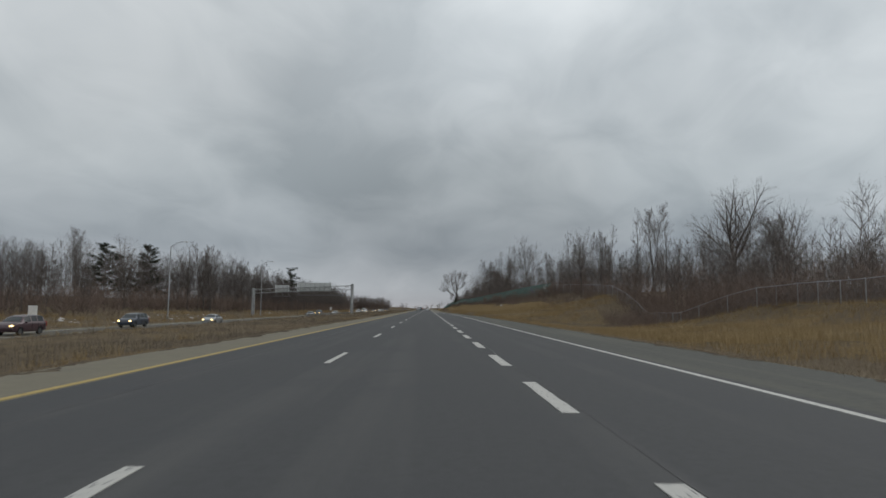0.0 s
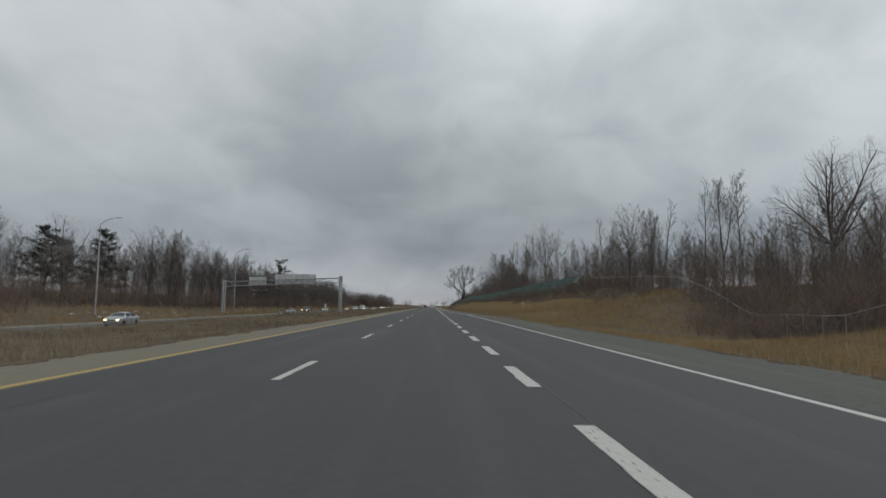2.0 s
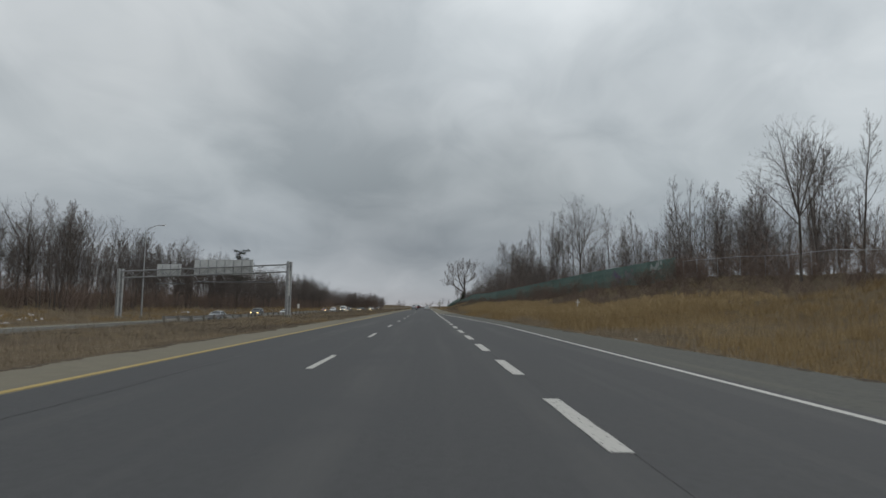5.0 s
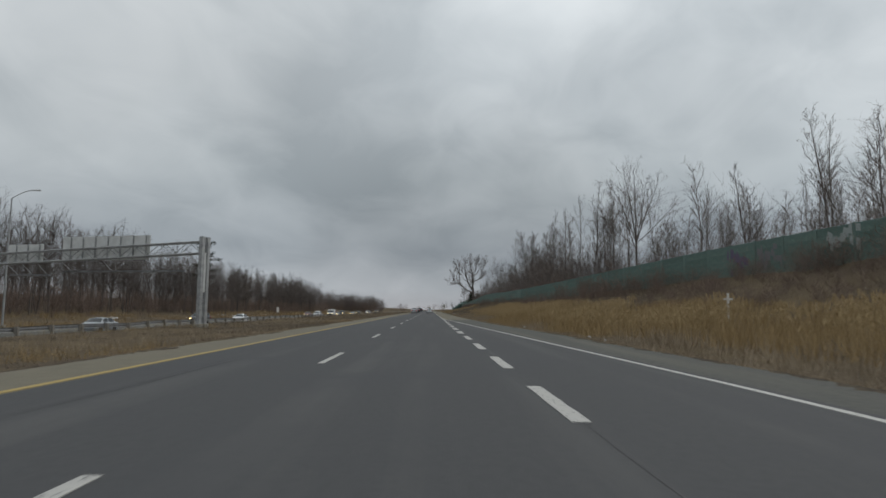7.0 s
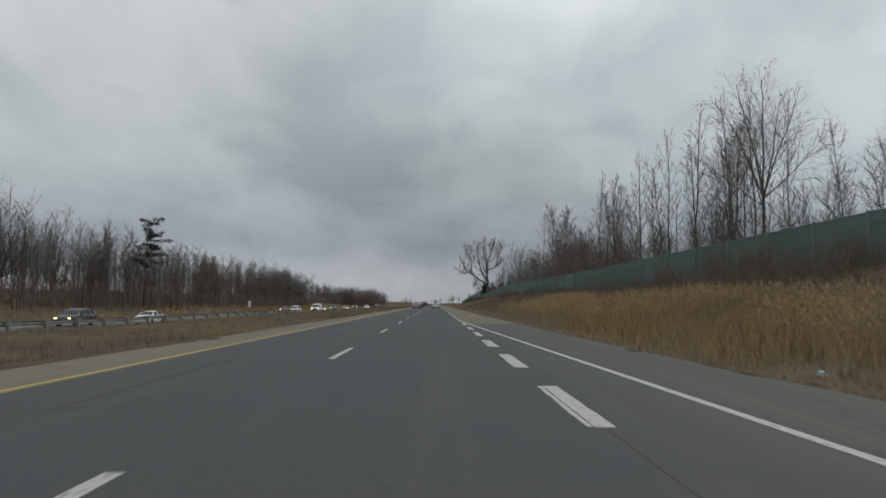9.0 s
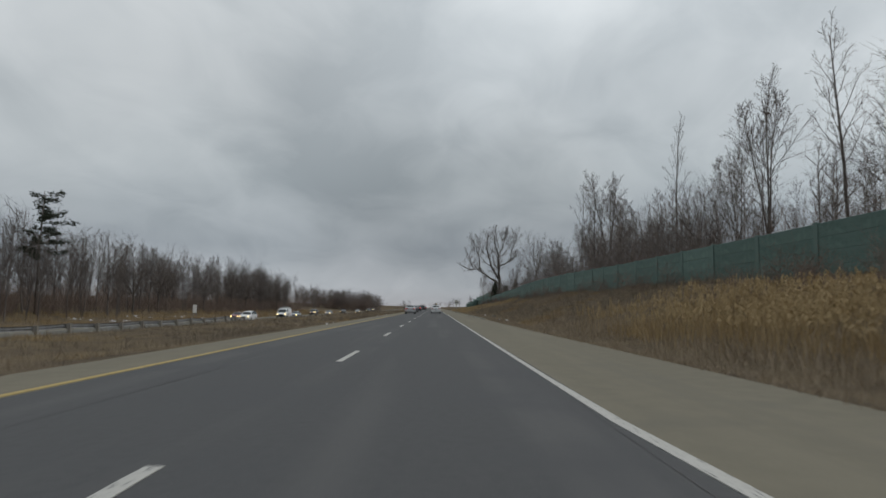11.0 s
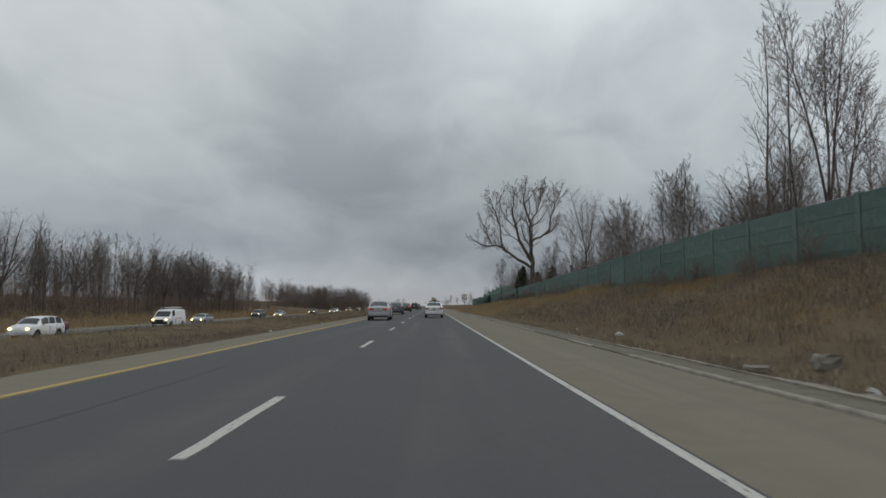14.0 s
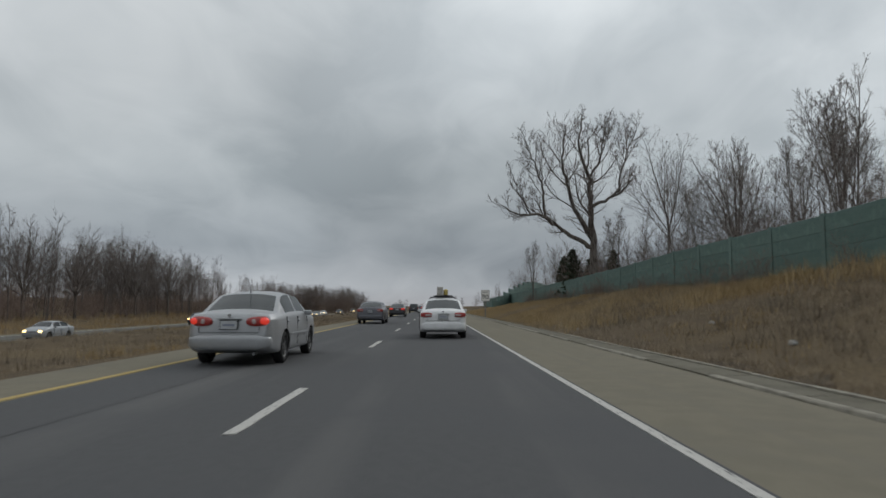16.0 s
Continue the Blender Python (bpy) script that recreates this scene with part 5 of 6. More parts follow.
def wood_right():
    p = []
    for k in range(430):
        y = 40 + 350 * rng.random()
        x = float(crest_x(y)) + 5 + 40 * rng.random() ** 1.2
        if y > 325:
            x += 6
        h = float(np.interp(y, (40, 110, 200, 225, 300, 390), (10.5, 11.5, 13, 10.5, 9.5, 9.0))) * (0.5 + 0.55 * rng.random())
        p.append((x, y, h, h, rng.random() * 6.3))
    for k in range(130):
        y = 62 + 70 * rng.random()
        h = 7.5 + 4.0 * rng.random()
        p.append((float(crest_x(y)) + 14 + 42 * rng.random(), y, h * 1.1, h, rng.random() * 6.3))
    for k in range(16):  # saplings round the old tree
        h = 4.0 + 4.0 * rng.random()
        p.append((14.6 + 8 * rng.random(), 336 + 26 * rng.random(), h * 1.3, h, rng.random() * 6.3))
    for k in range(330):  # young growth close behind the barrier and fence
        y = 100 + 265 * rng.random()
        h = (4.2 + 3.6 * rng.random()) * float(np.interp(y, (100, 150, 215, 240, 330), (0.9, 1.15, 1.1, 0.9, 0.75)))
        p.append((float(crest_x(y)) + 1.6 + 11 * rng.random(), y, h * 1.25, h, rng.random() * 6.3))
    scatter("bare_wood_right", STOCK, p, TWIG, "thin wood of bare slender trees on top of the bank", "wood")
    p = []
    for k in range(390):
        y = 45 + 335 * rng.random() ** 1.25
        x = float(crest_x(y)) + 1.5 + 24 * rng.random() ** 1.5
        s = (2.6 + 2.2 * rng.random()) * float(np.interp(y, (30, 75, 100, 140, 230, 250), (0.75, 0.85, 1.0, 1.0, 0.75, 0.7)))
        p.append((x, y, s * 1.3, s, rng.random() * 6.3))
    for k in range(150):  # deep brush in the wood beyond the fence
        y = 58 + 80 * rng.random()
        h = 3.6 + 2.2 * rng.random()
        p.append((float(crest_x(y)) + 10 + 36 * rng.random(), y, h * 1.3, h, rng.random() * 6.3))
    for k in range(150):  # thicket in the dip of the bank
        y = 68 + 32 * rng.random()
        x = float(crest_x(y)) + 0.8 + 15 * rng.random() ** 1.2
        h = float(np.interp(x, (26, 30, 36), (3.2, 4.4, 5.0))) * (0.7 + 0.45 * rng.random())
        if k % 3 == 0:
            x, y, h = 23.0 + 6.5 * rng.random(), 74 + 18 * rng.random(), 1.3 + 1.3 * rng.random()
        p.append((x, y, h * 1.1, h, rng.random() * 6.3))
    for k in range(60):  # bushes on the slope in front of the barrier
        y = 172 + 24 * rng.random() if k % 4 else 147 + 65 * rng.random()
        h = 1.3 + 1.2 * rng.random() if k % 4 else 0.6 + 0.6 * rng.random()
        p.append((float(crest_x(y)) - 0.8 - 3.0 * rng.random() ** 1.5, y, h * 1.2, h, rng.random() * 6.3))
    for k in range(420):  # dark low shrubs above the reeds
        y = 116 + 96 * rng.random()
        u = 0.56 + 0.42 * rng.random()
        h = (0.7 + 0.9 * rng.random() ** 1.4) * float(np.interp(u, (0.56, 0.8, 1.0), (0.6, 1.0, 1.25)))
        p.append((float(toe(y) + (crest_x(y) - toe(y)) * u), y, h * 1.7, h, rng.random() * 6.3))
    for k in range(190):  # low tangle along the fence on the crest
        y = 58 + 96 * rng.random() ** 0.8
        h = 1.4 + 1.2 * rng.random()
        p.append((float(crest_x(y)) + 5.5 * rng.random() - 1.6, y, h * 1.9, h, rng.random() * 6.3))
    for k in range(24):
        y = 112 + 35 * rng.random()
        h = 1.0 + 1.0 * rng.random()
        p.append((float(crest_x(y)) - 4.0 * rng.random(), y, h * 1.2, h, rng.random() * 6.3))
    for k in range(210):  # weeds against the foot of the barrier
        y = 214 + 155 * rng.random()
        h = 0.55 + 1.0 * rng.random() ** 2
        p.append((float(crest_x(y)) - 0.3 - 1.5 * rng.random() ** 2, y, h * 1.5, h, rng.random() * 6.3))
    for k in range(30):  # thicket round the old tree
        h = 2.4 + 1.6 * rng.random()
        p.append((14.6 + 7 * rng.random(), 334 + 32 * rng.random(), h * 1.2, h, rng.random() * 6.3))
    scatter("brush_right", BUSHES, p, BRUSH, "tangled bare brush along the fence and barrier", "brush")


def far_woods():
    p = []
    for k in range(170):
        h = (10.4 + 2.2 * rng.random()) * (0.82 + 0.18 * rng.random())
        u = rng.random()
        p.append((-82 + 47 * u, 556 + 40 * rng.random(), h * 1.35, h * (1 - 0.16 * max(0, u - 0.85) / 0.15), rng.random() * 6.3))
    for k in range(55):
        h = 9 + 4 * rng.random()
        y = 405 + 110 * rng.random() ** 1.6
        p.append((-60 - 26 * rng.random() ** 1.4, y, h * 1.1, h, rng.random() * 6.3))
    for k in range(50):
        h = 7 + 3 * rng.random()
        p.append((26 + 60 * rng.random(), 430 + 260 * rng.random(), h * 1.1, h, rng.random() * 6.3))
    for k in range(30):
        h = 8 + 4 * rng.random()
        p.append((-180 + 420 * rng.random(), 900 + 160 * rng.random(), h * 2.2, h, rng.random() * 6.3))
    scatter("bare_wood_far", STOCK, p, TWIG, "distant belt of bare trees", "wood")
    p = [(-200 + 500 * rng.random(), 880 + 160 * rng.random(), 16.0, 4.5 + 2 * rng.random(), rng.random() * 6.3) for k in range(45)]
    p += [(-82 + 47 * rng.random(), 554 + 40 * rng.random(), 9.0, 5.0 + 3 * rng.random(), rng.random() * 6.3) for k in range(110)]
    p += [(22 + 60 * rng.random(), 430 + 250 * rng.random(), 8.0, 2.6 + 1.6 * rng.random(), rng.random() * 6.3) for k in range(40)]
    p += [(-58 - 24 * rng.random(), 400 + 110 * rng.random(), 6.0, 3.4 + 1.8 * rng.random(), rng.random() * 6.3) for k in range(50)]
    scatter("brush_far", BUSHES, p, BRUSH, "distant bare brush", "brush")


wood_left()
wood_right()
far_woods()


def tuft_stock(seed, height, blades, lean, width):
    r = np.random.default_rng(seed)
    v, f = [], []
    for b in range(blades):
        a, d = r.random() * 6.283, 0.55 * r.random() ** 0.7
        h = height * (0.5 + 0.6 * r.random())
        base = np.array([math.cos(a) * d, math.sin(a) * d, -0.05])
        la = r.random() * 6.283
        bend = np.array([math.cos(la), math.sin(la), 0]) * h * lean * r.random()
        side = np.array([-math.sin(la), math.cos(la), 0]) * width * (0.6 + 0.8 * r.random())
        top = base + bend + (0, 0, h)
        k = len(v)
        v += [base - side, base + side, top]
        f += [(k, k + 1, k + 2)]
    return np.array(v), np.array(f)


def reed_stock(seed):
    """A few thin stems with drooping plumes."""
    r = np.random.default_rng(seed)
    v, f = [], []
    for b in range(4):
        a, d = r.random() * 6.283, 0.5 * r.random()
        base = np.array([math.cos(a) * d, math.sin(a) * d, 0.0])
        top = base + np.array([r.normal(0, 0.12), r.normal(0, 0.12), 1.15 + 0.35 * r.random()])
        side = np.array([0.006, 0.003, 0])
        k = len(v)
        v += [base - side, base + side, top]
        f += [(k, k + 1, k + 2)]
        for q in range(5):
            c = top - (0, 0, 0.30 * q / 5)
            o = np.array([r.normal(0, 0.07), r.normal(0, 0.07), -0.10 - 0.08 * r.random()])
            w = np.cross(o, r.normal(0, 1, 3))
            w = w / (np.linalg.norm(w) + 1e-9) * 0.022
            k = len(v)
            v += [c - w, c + w, c + o]
            f += [(k, k + 1, k + 2)]
    return np.array(v), np.array(f)


def grass_field(name, places, stock, material, label):
    """Tri-only twin of scatter for very many tufts."""
    V, Fc, n = [], [], 0
    r = np.random.default_rng(len(places) + 1)
    x, y, s = places.T
    z, spin, pick = land(x, y), r.random(len(x)) * 6.283, r.integers(len(stock), size=len(x))
    for k, (v, f) in enumerate(stock):
        i = np.nonzero(pick == k)[0]
        if not len(i):
            continue
        c, q = np.cos(spin[i])[:, None], np.sin(spin[i])[:, None]
        w = np.stack([(v[None, :, 0] * c - v[None, :, 1] * q) * s[i, None] + x[i, None], (v[None, :, 0] * q + v[None, :, 1] * c) * s[i, None] + y[i, None], v[None, :, 2] * s[i, None] + z[i, None]], -1)
        tri = f
        V.append(w.reshape(-1, 3))
        Fc.append((tri[None] + (np.arange(len(i)) * len(v))[:, None, None] + n).reshape(-1, 3))
        n += len(i) * len(v)
    V, Fc = np.concatenate(V), np.concatenate(Fc)
    me = bpy.data.meshes.new(name)
    me.vertices.add(len(V))
    me.vertices.foreach_set("co", V.astype(np.float32).ravel())
    me.loops.add(Fc.size)
    me.loops.foreach_set("vertex_index", Fc.astype(np.int32).ravel())
    me.polygons.add(len(Fc))
    me.polygons.foreach_set("loop_start", np.arange(0, Fc.size, 3, dtype=np.int32))
    me.polygons.foreach_set("loop_total", np.full(len(Fc), 3, dtype=np.int32))
    me.materials.append(material)
    me.update(calc_edges=True)
    return tagged(new(name, me), label, "grass", kind="stuff")


def patchy(x, y, seed, scale):
    """A slow random field between 0 and 1."""
    s = seed * 1.7
    f = np.sin(x / scale + s) * np.cos(y / scale * 0.8 - s) + 0.6 * np.sin(x / scale * 2.3 - y / scale * 1.9 + s) + 0.4 * np.sin(y / scale * 3.7 + x / scale + 2 * s)
    return np.clip(0.5 + f * 0.33, 0, 1)


def grasses():
    r = np.random.default_rng(7)
    tall = [tuft_stock(k, 0.85, 10, 0.7, 0.0115) for k in range(5)]
    short = [tuft_stock(10 + k, 0.36, 10, 1.3, 0.012) for k in range(5)]
    # bank on the right
    n = 54000
    y = 5 + 385 * r.random(n)
    u = r.random(n)
    x = toe(y) + 0.35 + (crest_x(y) - toe(y) + 2.0) * u
    gold = patchy(x, y, 3, 9.0) + np.interp(y, (0, 60, 110, 130, 200, 215, 300, 390), (0.35, 0.35, 0.15, 0.25, 0.10, -0.42, 0.0, 0.30)) - 0.25 * (u > 0.75) - 0.2 * (u < 0.1) - 0.45 * (u > 0.62) * (y > 118) * (y < 210) + 0.15 * (u < 0.6) * (u > 0.15) * (y > 118) * (y < 205) - 0.6 * (u < 0.5) * (y > 228) * (y < 305)
    dip = (x > 21.5) & (np.abs(y - 81) < np.clip(3 + 1.1 * (x - 21.5), 0, 11))
    keep = ~dip
    is_gold = (gold > 0.52) & keep
    near = np.clip((x - toe(y)) / 1.6, 0.3, 1.0)
    size = near * (0.75 + 0.5 * r.random(n)) * np.interp(y, (0, 105, 135, 200, 220, 390), (0.5, 0.6, 0.85, 0.80, 0.42, 0.42)) * np.where((u > 0.55) & (y > 118) & (y < 210), 0.6, 1.0)
    a = np.stack([x, y, size], 1)
    grass_field("golden_grass", a[is_gold], tall, GOLD, "tall golden dry grass on the bank")
    brown = keep & ~is_gold & ~((u < 0.48) & (y > 226) & (y < 306) & (r.random(n) > 0.35))
    n2 = 15000
    y2 = 120 + 260 * r.random(n2)
    u2 = r.random(n2) ** 0.8
    x2 = toe(y2) + 0.4 + (crest_x(y2) - toe(y2)) * u2
    dull = patchy(x2, y2, 11, 5.0) + np.interp(y2, (120, 185, 205, 250, 275, 300, 380), (-0.1, 0.05, 0.4, 0.35, -0.15, -0.15, -0.3)) + 0.45 * (u2 < 0.5) * (y2 > 235) * (y2 < 305)
    pick = dull > 0.5
    grass_field("russet_weeds", np.stack([x2, y2, (0.35 + 0.35 * r.random(n2)) * np.clip(u2 * 6, 0.4, 1)], 1)[pick], tall + short[:2], RUST, "dark russet weeds on the bank")
    grass_field("brown_grass", a[brown], tall[:3] + short, BROWN, "dull brown dry grass and weeds on the bank")
    # reeds with pale feathery plumes towards the top of the tall grass
    n = 3600
    y3 = 112 + 98 * r.random(n)
    u3 = 0.55 - 0.42 * r.random(n) ** 1.4
    x3 = toe(y3) + (crest_x(y3) - toe(y3)) * u3
    ok = patchy(x3, y3, 21, 6.0) > 0.38
    grass_field("reed_plumes", np.stack([x3, y3, 0.55 + 0.40 * r.random(n)], 1)[ok], [reed_stock(60 + k) for k in range(4)], PLUME, "pale feathery reed plumes above the golden grass")
    # paler straw on the swell beside the fence
    n = 11000
    y3 = 6 + 112 * r.random(n) ** 1.3
    u3 = 0.16 + 0.62 * r.random(n)
    x3 = toe(y3) + (crest_x(y3) - toe(y3)) * u3
    ok = (patchy(x3, y3, 27, 5.0) > 0.46) & ~((x3 > 21.5) & (np.abs(y3 - 81) < 10))
    grass_field("straw", np.stack([x3, y3, 0.42 + 0.25 * r.random(n)], 1)[ok], tall, PLUME, "pale straw-coloured grass on the swell of the bank")
    # thatch of short lying blades
    n = 15000
    y = 205 + 150 * r.random(n) ** 1.2
    v = r.random(n)
    v = np.where((y > 226) & (y < 306), v**0.5, v)
    x = toe(y) + 0.9 + (crest_x(y) - toe(y) - 0.9) * v
    lie = np.stack([x, y, 0.45 + 0.4 * r.random(n)], 1)
    fair = patchy(x, y, 17, 4.0) > 0.66
    grass_field("thatch_pale", lie[fair], short, GOLD, "flattened pale grass on the bank")
    grass_field("thatch_brown", lie[~fair], short, BROWN, "flattened brown grass on the bank")
    # pale grass on the far end of the bank
    n = 6500
    y3 = 296 + 98 * r.random(n)
    x3 = toe(y3) + 0.5 + (crest_x(y3) - toe(y3) - 0.8) * r.random(n)
    ok = patchy(x3, y3, 31, 5.0) > 0.36
    grass_field("far_straw", np.stack([x3, y3, 0.42 + 0.25 * r.random(n)], 1)[ok], tall, PLUME, "pale straw-coloured grass at the foot of the barrier")
    # pale clump against the barrier
    n = 130
    clump = np.stack([r.normal(12.6, 0.7, n), r.normal(290.5, 2.6, n), 0.7 + 0.4 * r.random(n)], 1)
    grass_field("straw_clump", clump, tall, PLUME, "tall clump of straw-coloured grass before the barrier")
    # ragged fringe where the paving ends
    n = 9000
    y = 5 + 330 * r.random(n)
    x = toe(y) + np.where(y > 243, 0.34, 0.05) + 0.7 * r.random(n) ** 1.3
    grass_field("verge_grass", np.stack([x, y, 0.25 + 0.5 * r.random(n)], 1), short, BROWN, "thin withered grass along the edge of the paving")
    # median
    n = 28000
    y = 5 + 460 * r.random(n) ** 1.1
    x = -7.35 - 19.4 * r.random(n) ** 1.45
    tone = patchy(x, y, 5, 7.0)
    size = np.clip((-7.2 - x) / 2.2, 0.25, 1.0) * (0.34 + 0.36 * r.random(n))
    a = np.stack([x, y, size], 1)
    dark = (patchy(x, y, 13, 6.0) > 0.42) & (tone < 0.8)
    grass_field("median_weeds", a[dark], tall[:2] + short, RUST, "dark russet weeds in the median")
    a, tone = a[~dark], tone[~dark]
    pale = tone > 0.80
    grass_field("median_grass", a[~pale], tall[:2] + short, BROWN, "brown dry grass filling the median")
    grass_field("median_golden_grass", a[pale], tall[:2] + short[:2], GOLD, "paler dry grass in the median")
    # beyond the far carriageway
    n = 10000
    y = 20 + 440 * r.random(n)
    x = -40.2 - 20 * r.random(n)
    gold = (patchy(x, y, 9, 8.0) > 0.6) | (y > 285) & (r.random(n) > 0.5)
    a = np.stack([x, y, 0.7 + 0.7 * r.random(n)], 1)
    grass_field("far_verge_grass", a[~gold], tall[:2] + short, BROWN, "brown dry grass beyond the far carriageway")
    grass_field("far_verge_golden_grass", a[gold], tall[:3], GOLD, "golden dry grass beyond the far carriageway")


grasses()


def leaf_mould():
    """Broken, low drifts of wet leaves and soil where grass meets the paving."""
    r = np.random.default_rng(23)
    s = Soup()
    for side, y0, y1, inset in ((1, 6, 243, 0.10), (1, 243, 420, 0.30), (-1, 6, 430, 0.05)):
        y = y0
        while y < y1:
            length = 1.2 + 3.4 * r.random() ** 2
            n = 14
            ys = np.linspace(y, y + length, n)
            shape = np.sin(np.linspace(0, math.pi, n)) ** 0.5
            edge = (toe(ys) if side > 0 else np.full(n, 7.10)) + inset
            inner = edge - (0.10 + 0.42 * r.random() ** 1.5) * shape * (0.6 + 0.6 * r.random(n)) * (1.0 if y < 165 else 0.3)
            outer = edge + (0.25 + 0.7 * r.random()) * shape * (0.7 + 0.5 * r.random(n))
            rows = []
            for f in (0.0, 0.12, 0.5, 0.88, 1.0):
                a = inner + (outer - inner) * f
                x = a * side
                paved = (x < toe(ys)) & (x > -7.1)
                z = np.where(paved, 0.004, land(x, ys)) + (0.0 if f in (0.0, 1.0) else 0.016 + 0.018 * r.random(n)) * shape - (0.012 if f in (0.0, 1.0) else 0)
                rows.append(np.stack([x, ys, z], 1))
            s.add(np.concatenate(rows), [(q * n + i, (q + 1) * n + i, (q + 1) * n + i + 1, q * n + i + 1)[::-side] for q in range(4) for i in range(n - 1)])
            y += length * (0.55 + 0.5 * r.random())
    tagged(part("leaf_mould", s, LEAFMOULD, smooth=True), "dark wet leaves and soil along the edge of the paving", "leaf litter", kind="stuff")


leaf_mould()


def snow_patches():
    r = np.random.default_rng(12)
    s = Soup()
    for k in range(230):
        y = 60 + 300 * r.random()
        if math.sin(y * 0.21) + math.sin(y * 0.083 + 2) < 0.1:
            continue
        x = -46.5 - 9 * r.random()
        w, d = 0.10 + 0.35 * r.random() ** 2, 0.15 + 0.9 * r.random() ** 2
        n = 9
        a = np.arange(n) * 2 * np.pi / n
        rad = 0.6 + 0.5 * r.random(n)
        px, py = x + np.cos(a) * rad * w, y + np.sin(a) * rad * d
        z = float(land(x, y))
        ring = np.stack([px, py, land(px, py) - 0.02], 1)
        inner = np.stack([x + (px - x) * 0.55, y + (py - y) * 0.55, land(x + (px - x) * 0.55, y + (py - y) * 0.55) + 0.07 + 0.07 * r.random(n)], 1)
        v = np.concatenate([ring, inner, [(x, y, z + 0.13)]])
        s.add(v, [(i, (i + 1) % n, n + (i + 1) % n, n + i) for i in range(n)] + [(n + i, n + (i + 1) % n, 2 * n) for i in range(n)])
    tagged(part("snow_patches", s, SNOW, smooth=True), "scattered remains of old snow in the grass", "snow", kind="stuff")


snow_patches()


def litter():
    r = np.random.default_rng(17)
    meshes = []
    for k in range(4):
        s = Soup().blob((0, 0, 0), (1, 0.8, 0.6), 0.8, 12, 8)
        v, f = s.arrays()
        v = v * (1 + 0.28 * r.normal(0, 1, (len(v), 1)))
        meshes.append(Soup().add(v, f).mesh("scrap", LITTER))
    blue = Soup().add(*[(v * (1 + 0.2 * r.normal(0, 1, (len(v), 1))), f) for v, f in [Soup().blob((0, 0, 0), (1, 0.8, 0.6), 0.8, 14, 9).arrays()]][0]).mesh("scrap", LITTER_BLUE)
    spots = [(7.0, 157.9, 0.32, True), (5.6, 257.7, 0.40, False), (8.5, 45.5, 0.3, False), (8.6, 102.0, 0.28, False), (7.4, 140.0, 0.3, False), (7.3, 137.0, 0.25, False), (5.6, 176.0, 0.35, True),
             (5.0, 245.0, 0.3, False), (8.3, 236.0, 0.35, False), (5.4, 233.0, 0.3, False), (5.3, 238.0, 0.3, False), (5.0, 262.5, 0.16, False), (5.5, 263.3, 0.22, False), (6.6, 285.0, 0.3, False), (7.6, 291.0, 0.3, False), (5.6, 300.0, 0.25, False),
             (-7.8, 226.0, 0.3, False), (-8.3, 232.0, 0.25, False), (-8.1, 268.0, 0.3, False), (-7.9, 281.0, 0.35, False), (10.0, 318.0, 0.3, False)]
    for k, (x, y, s, is_blue) in enumerate(spots):
        ob = tagged(part("litter", blue if is_blue else meshes[k % 4], None), "crumpled pale blue plastic bag on the verge" if is_blue else "crumpled scrap of pale litter on the verge", "litter", "roadside litter")
        s *= 0.55
        ob.matrix_world = Matrix.Translation((x, y, float(land(x, y)) + s * 0.28)) @ Matrix.Rotation(float(r.random() * 6), 4, "Z") @ Matrix.Diagonal((s, s, s, 1))


litter()

# ---- vehicles ----
SEDAN = dict(length=4.53, half=0.85, belt=0.93, sill=0.22, tumble=0.40,
             top=((0, 0.50), (0.015, 0.66), (0.03, 0.80), (0.06, 0.92), (0.11, 0.985), (0.22, 1.02), (0.62, 1.04), (0.95, 1.22), (1.30, 1.395), (1.6, 1.44), (2.1, 1.46), (2.75, 1.41), (3.1, 1.22), (3.45, 1.01), (4.0, 0.90), (4.28, 0.80), (4.42, 0.68), (4.50, 0.55), (4.53, 0.46)),
             plan=((0, 0.64), (0.03, 0.71), (0.12, 0.77), (0.4, 0.825), (1.0, 0.85), (3.5, 0.85), (4.1, 0.825), (4.35, 0.74), (4.48, 0.62), (4.53, 0.5)),
             rear_glass=(0.68, 1.28), front_glass=(2.80, 3.38), side=((1.08, 2.02), (2.10, 3.02)), wheels=(0.98, 3.58), r=0.315)
SALOON = dict(SEDAN, length=4.75, half=0.905, belt=0.96, tumble=0.42,
              top=((0, 0.52), (0.015, 0.68), (0.03, 0.84), (0.06, 0.96), (0.11, 1.035), (0.22, 1.06), (0.60, 1.07), (0.95, 1.25), (1.35, 1.43), (1.7, 1.48), (2.2, 1.50), (2.85, 1.44), (3.2, 1.25), (3.55, 1.03), (4.1, 0.93), (4.45, 0.82), (4.62, 0.68), (4.71, 0.55), (4.75, 0.46)),
              plan=((0, 0.76), (0.03, 0.82), (0.12, 0.87), (0.4, 0.895), (1.0, 0.905), (3.6, 0.905), (4.3, 0.88), (4.55, 0.79), (4.70, 0.66), (4.75, 0.54)),
              rear_glass=(0.66, 1.30), front_glass=(2.92, 3.48), side=((1.12, 2.10), (2.18, 3.10)), wheels=(1.0, 3.75), r=0.325)
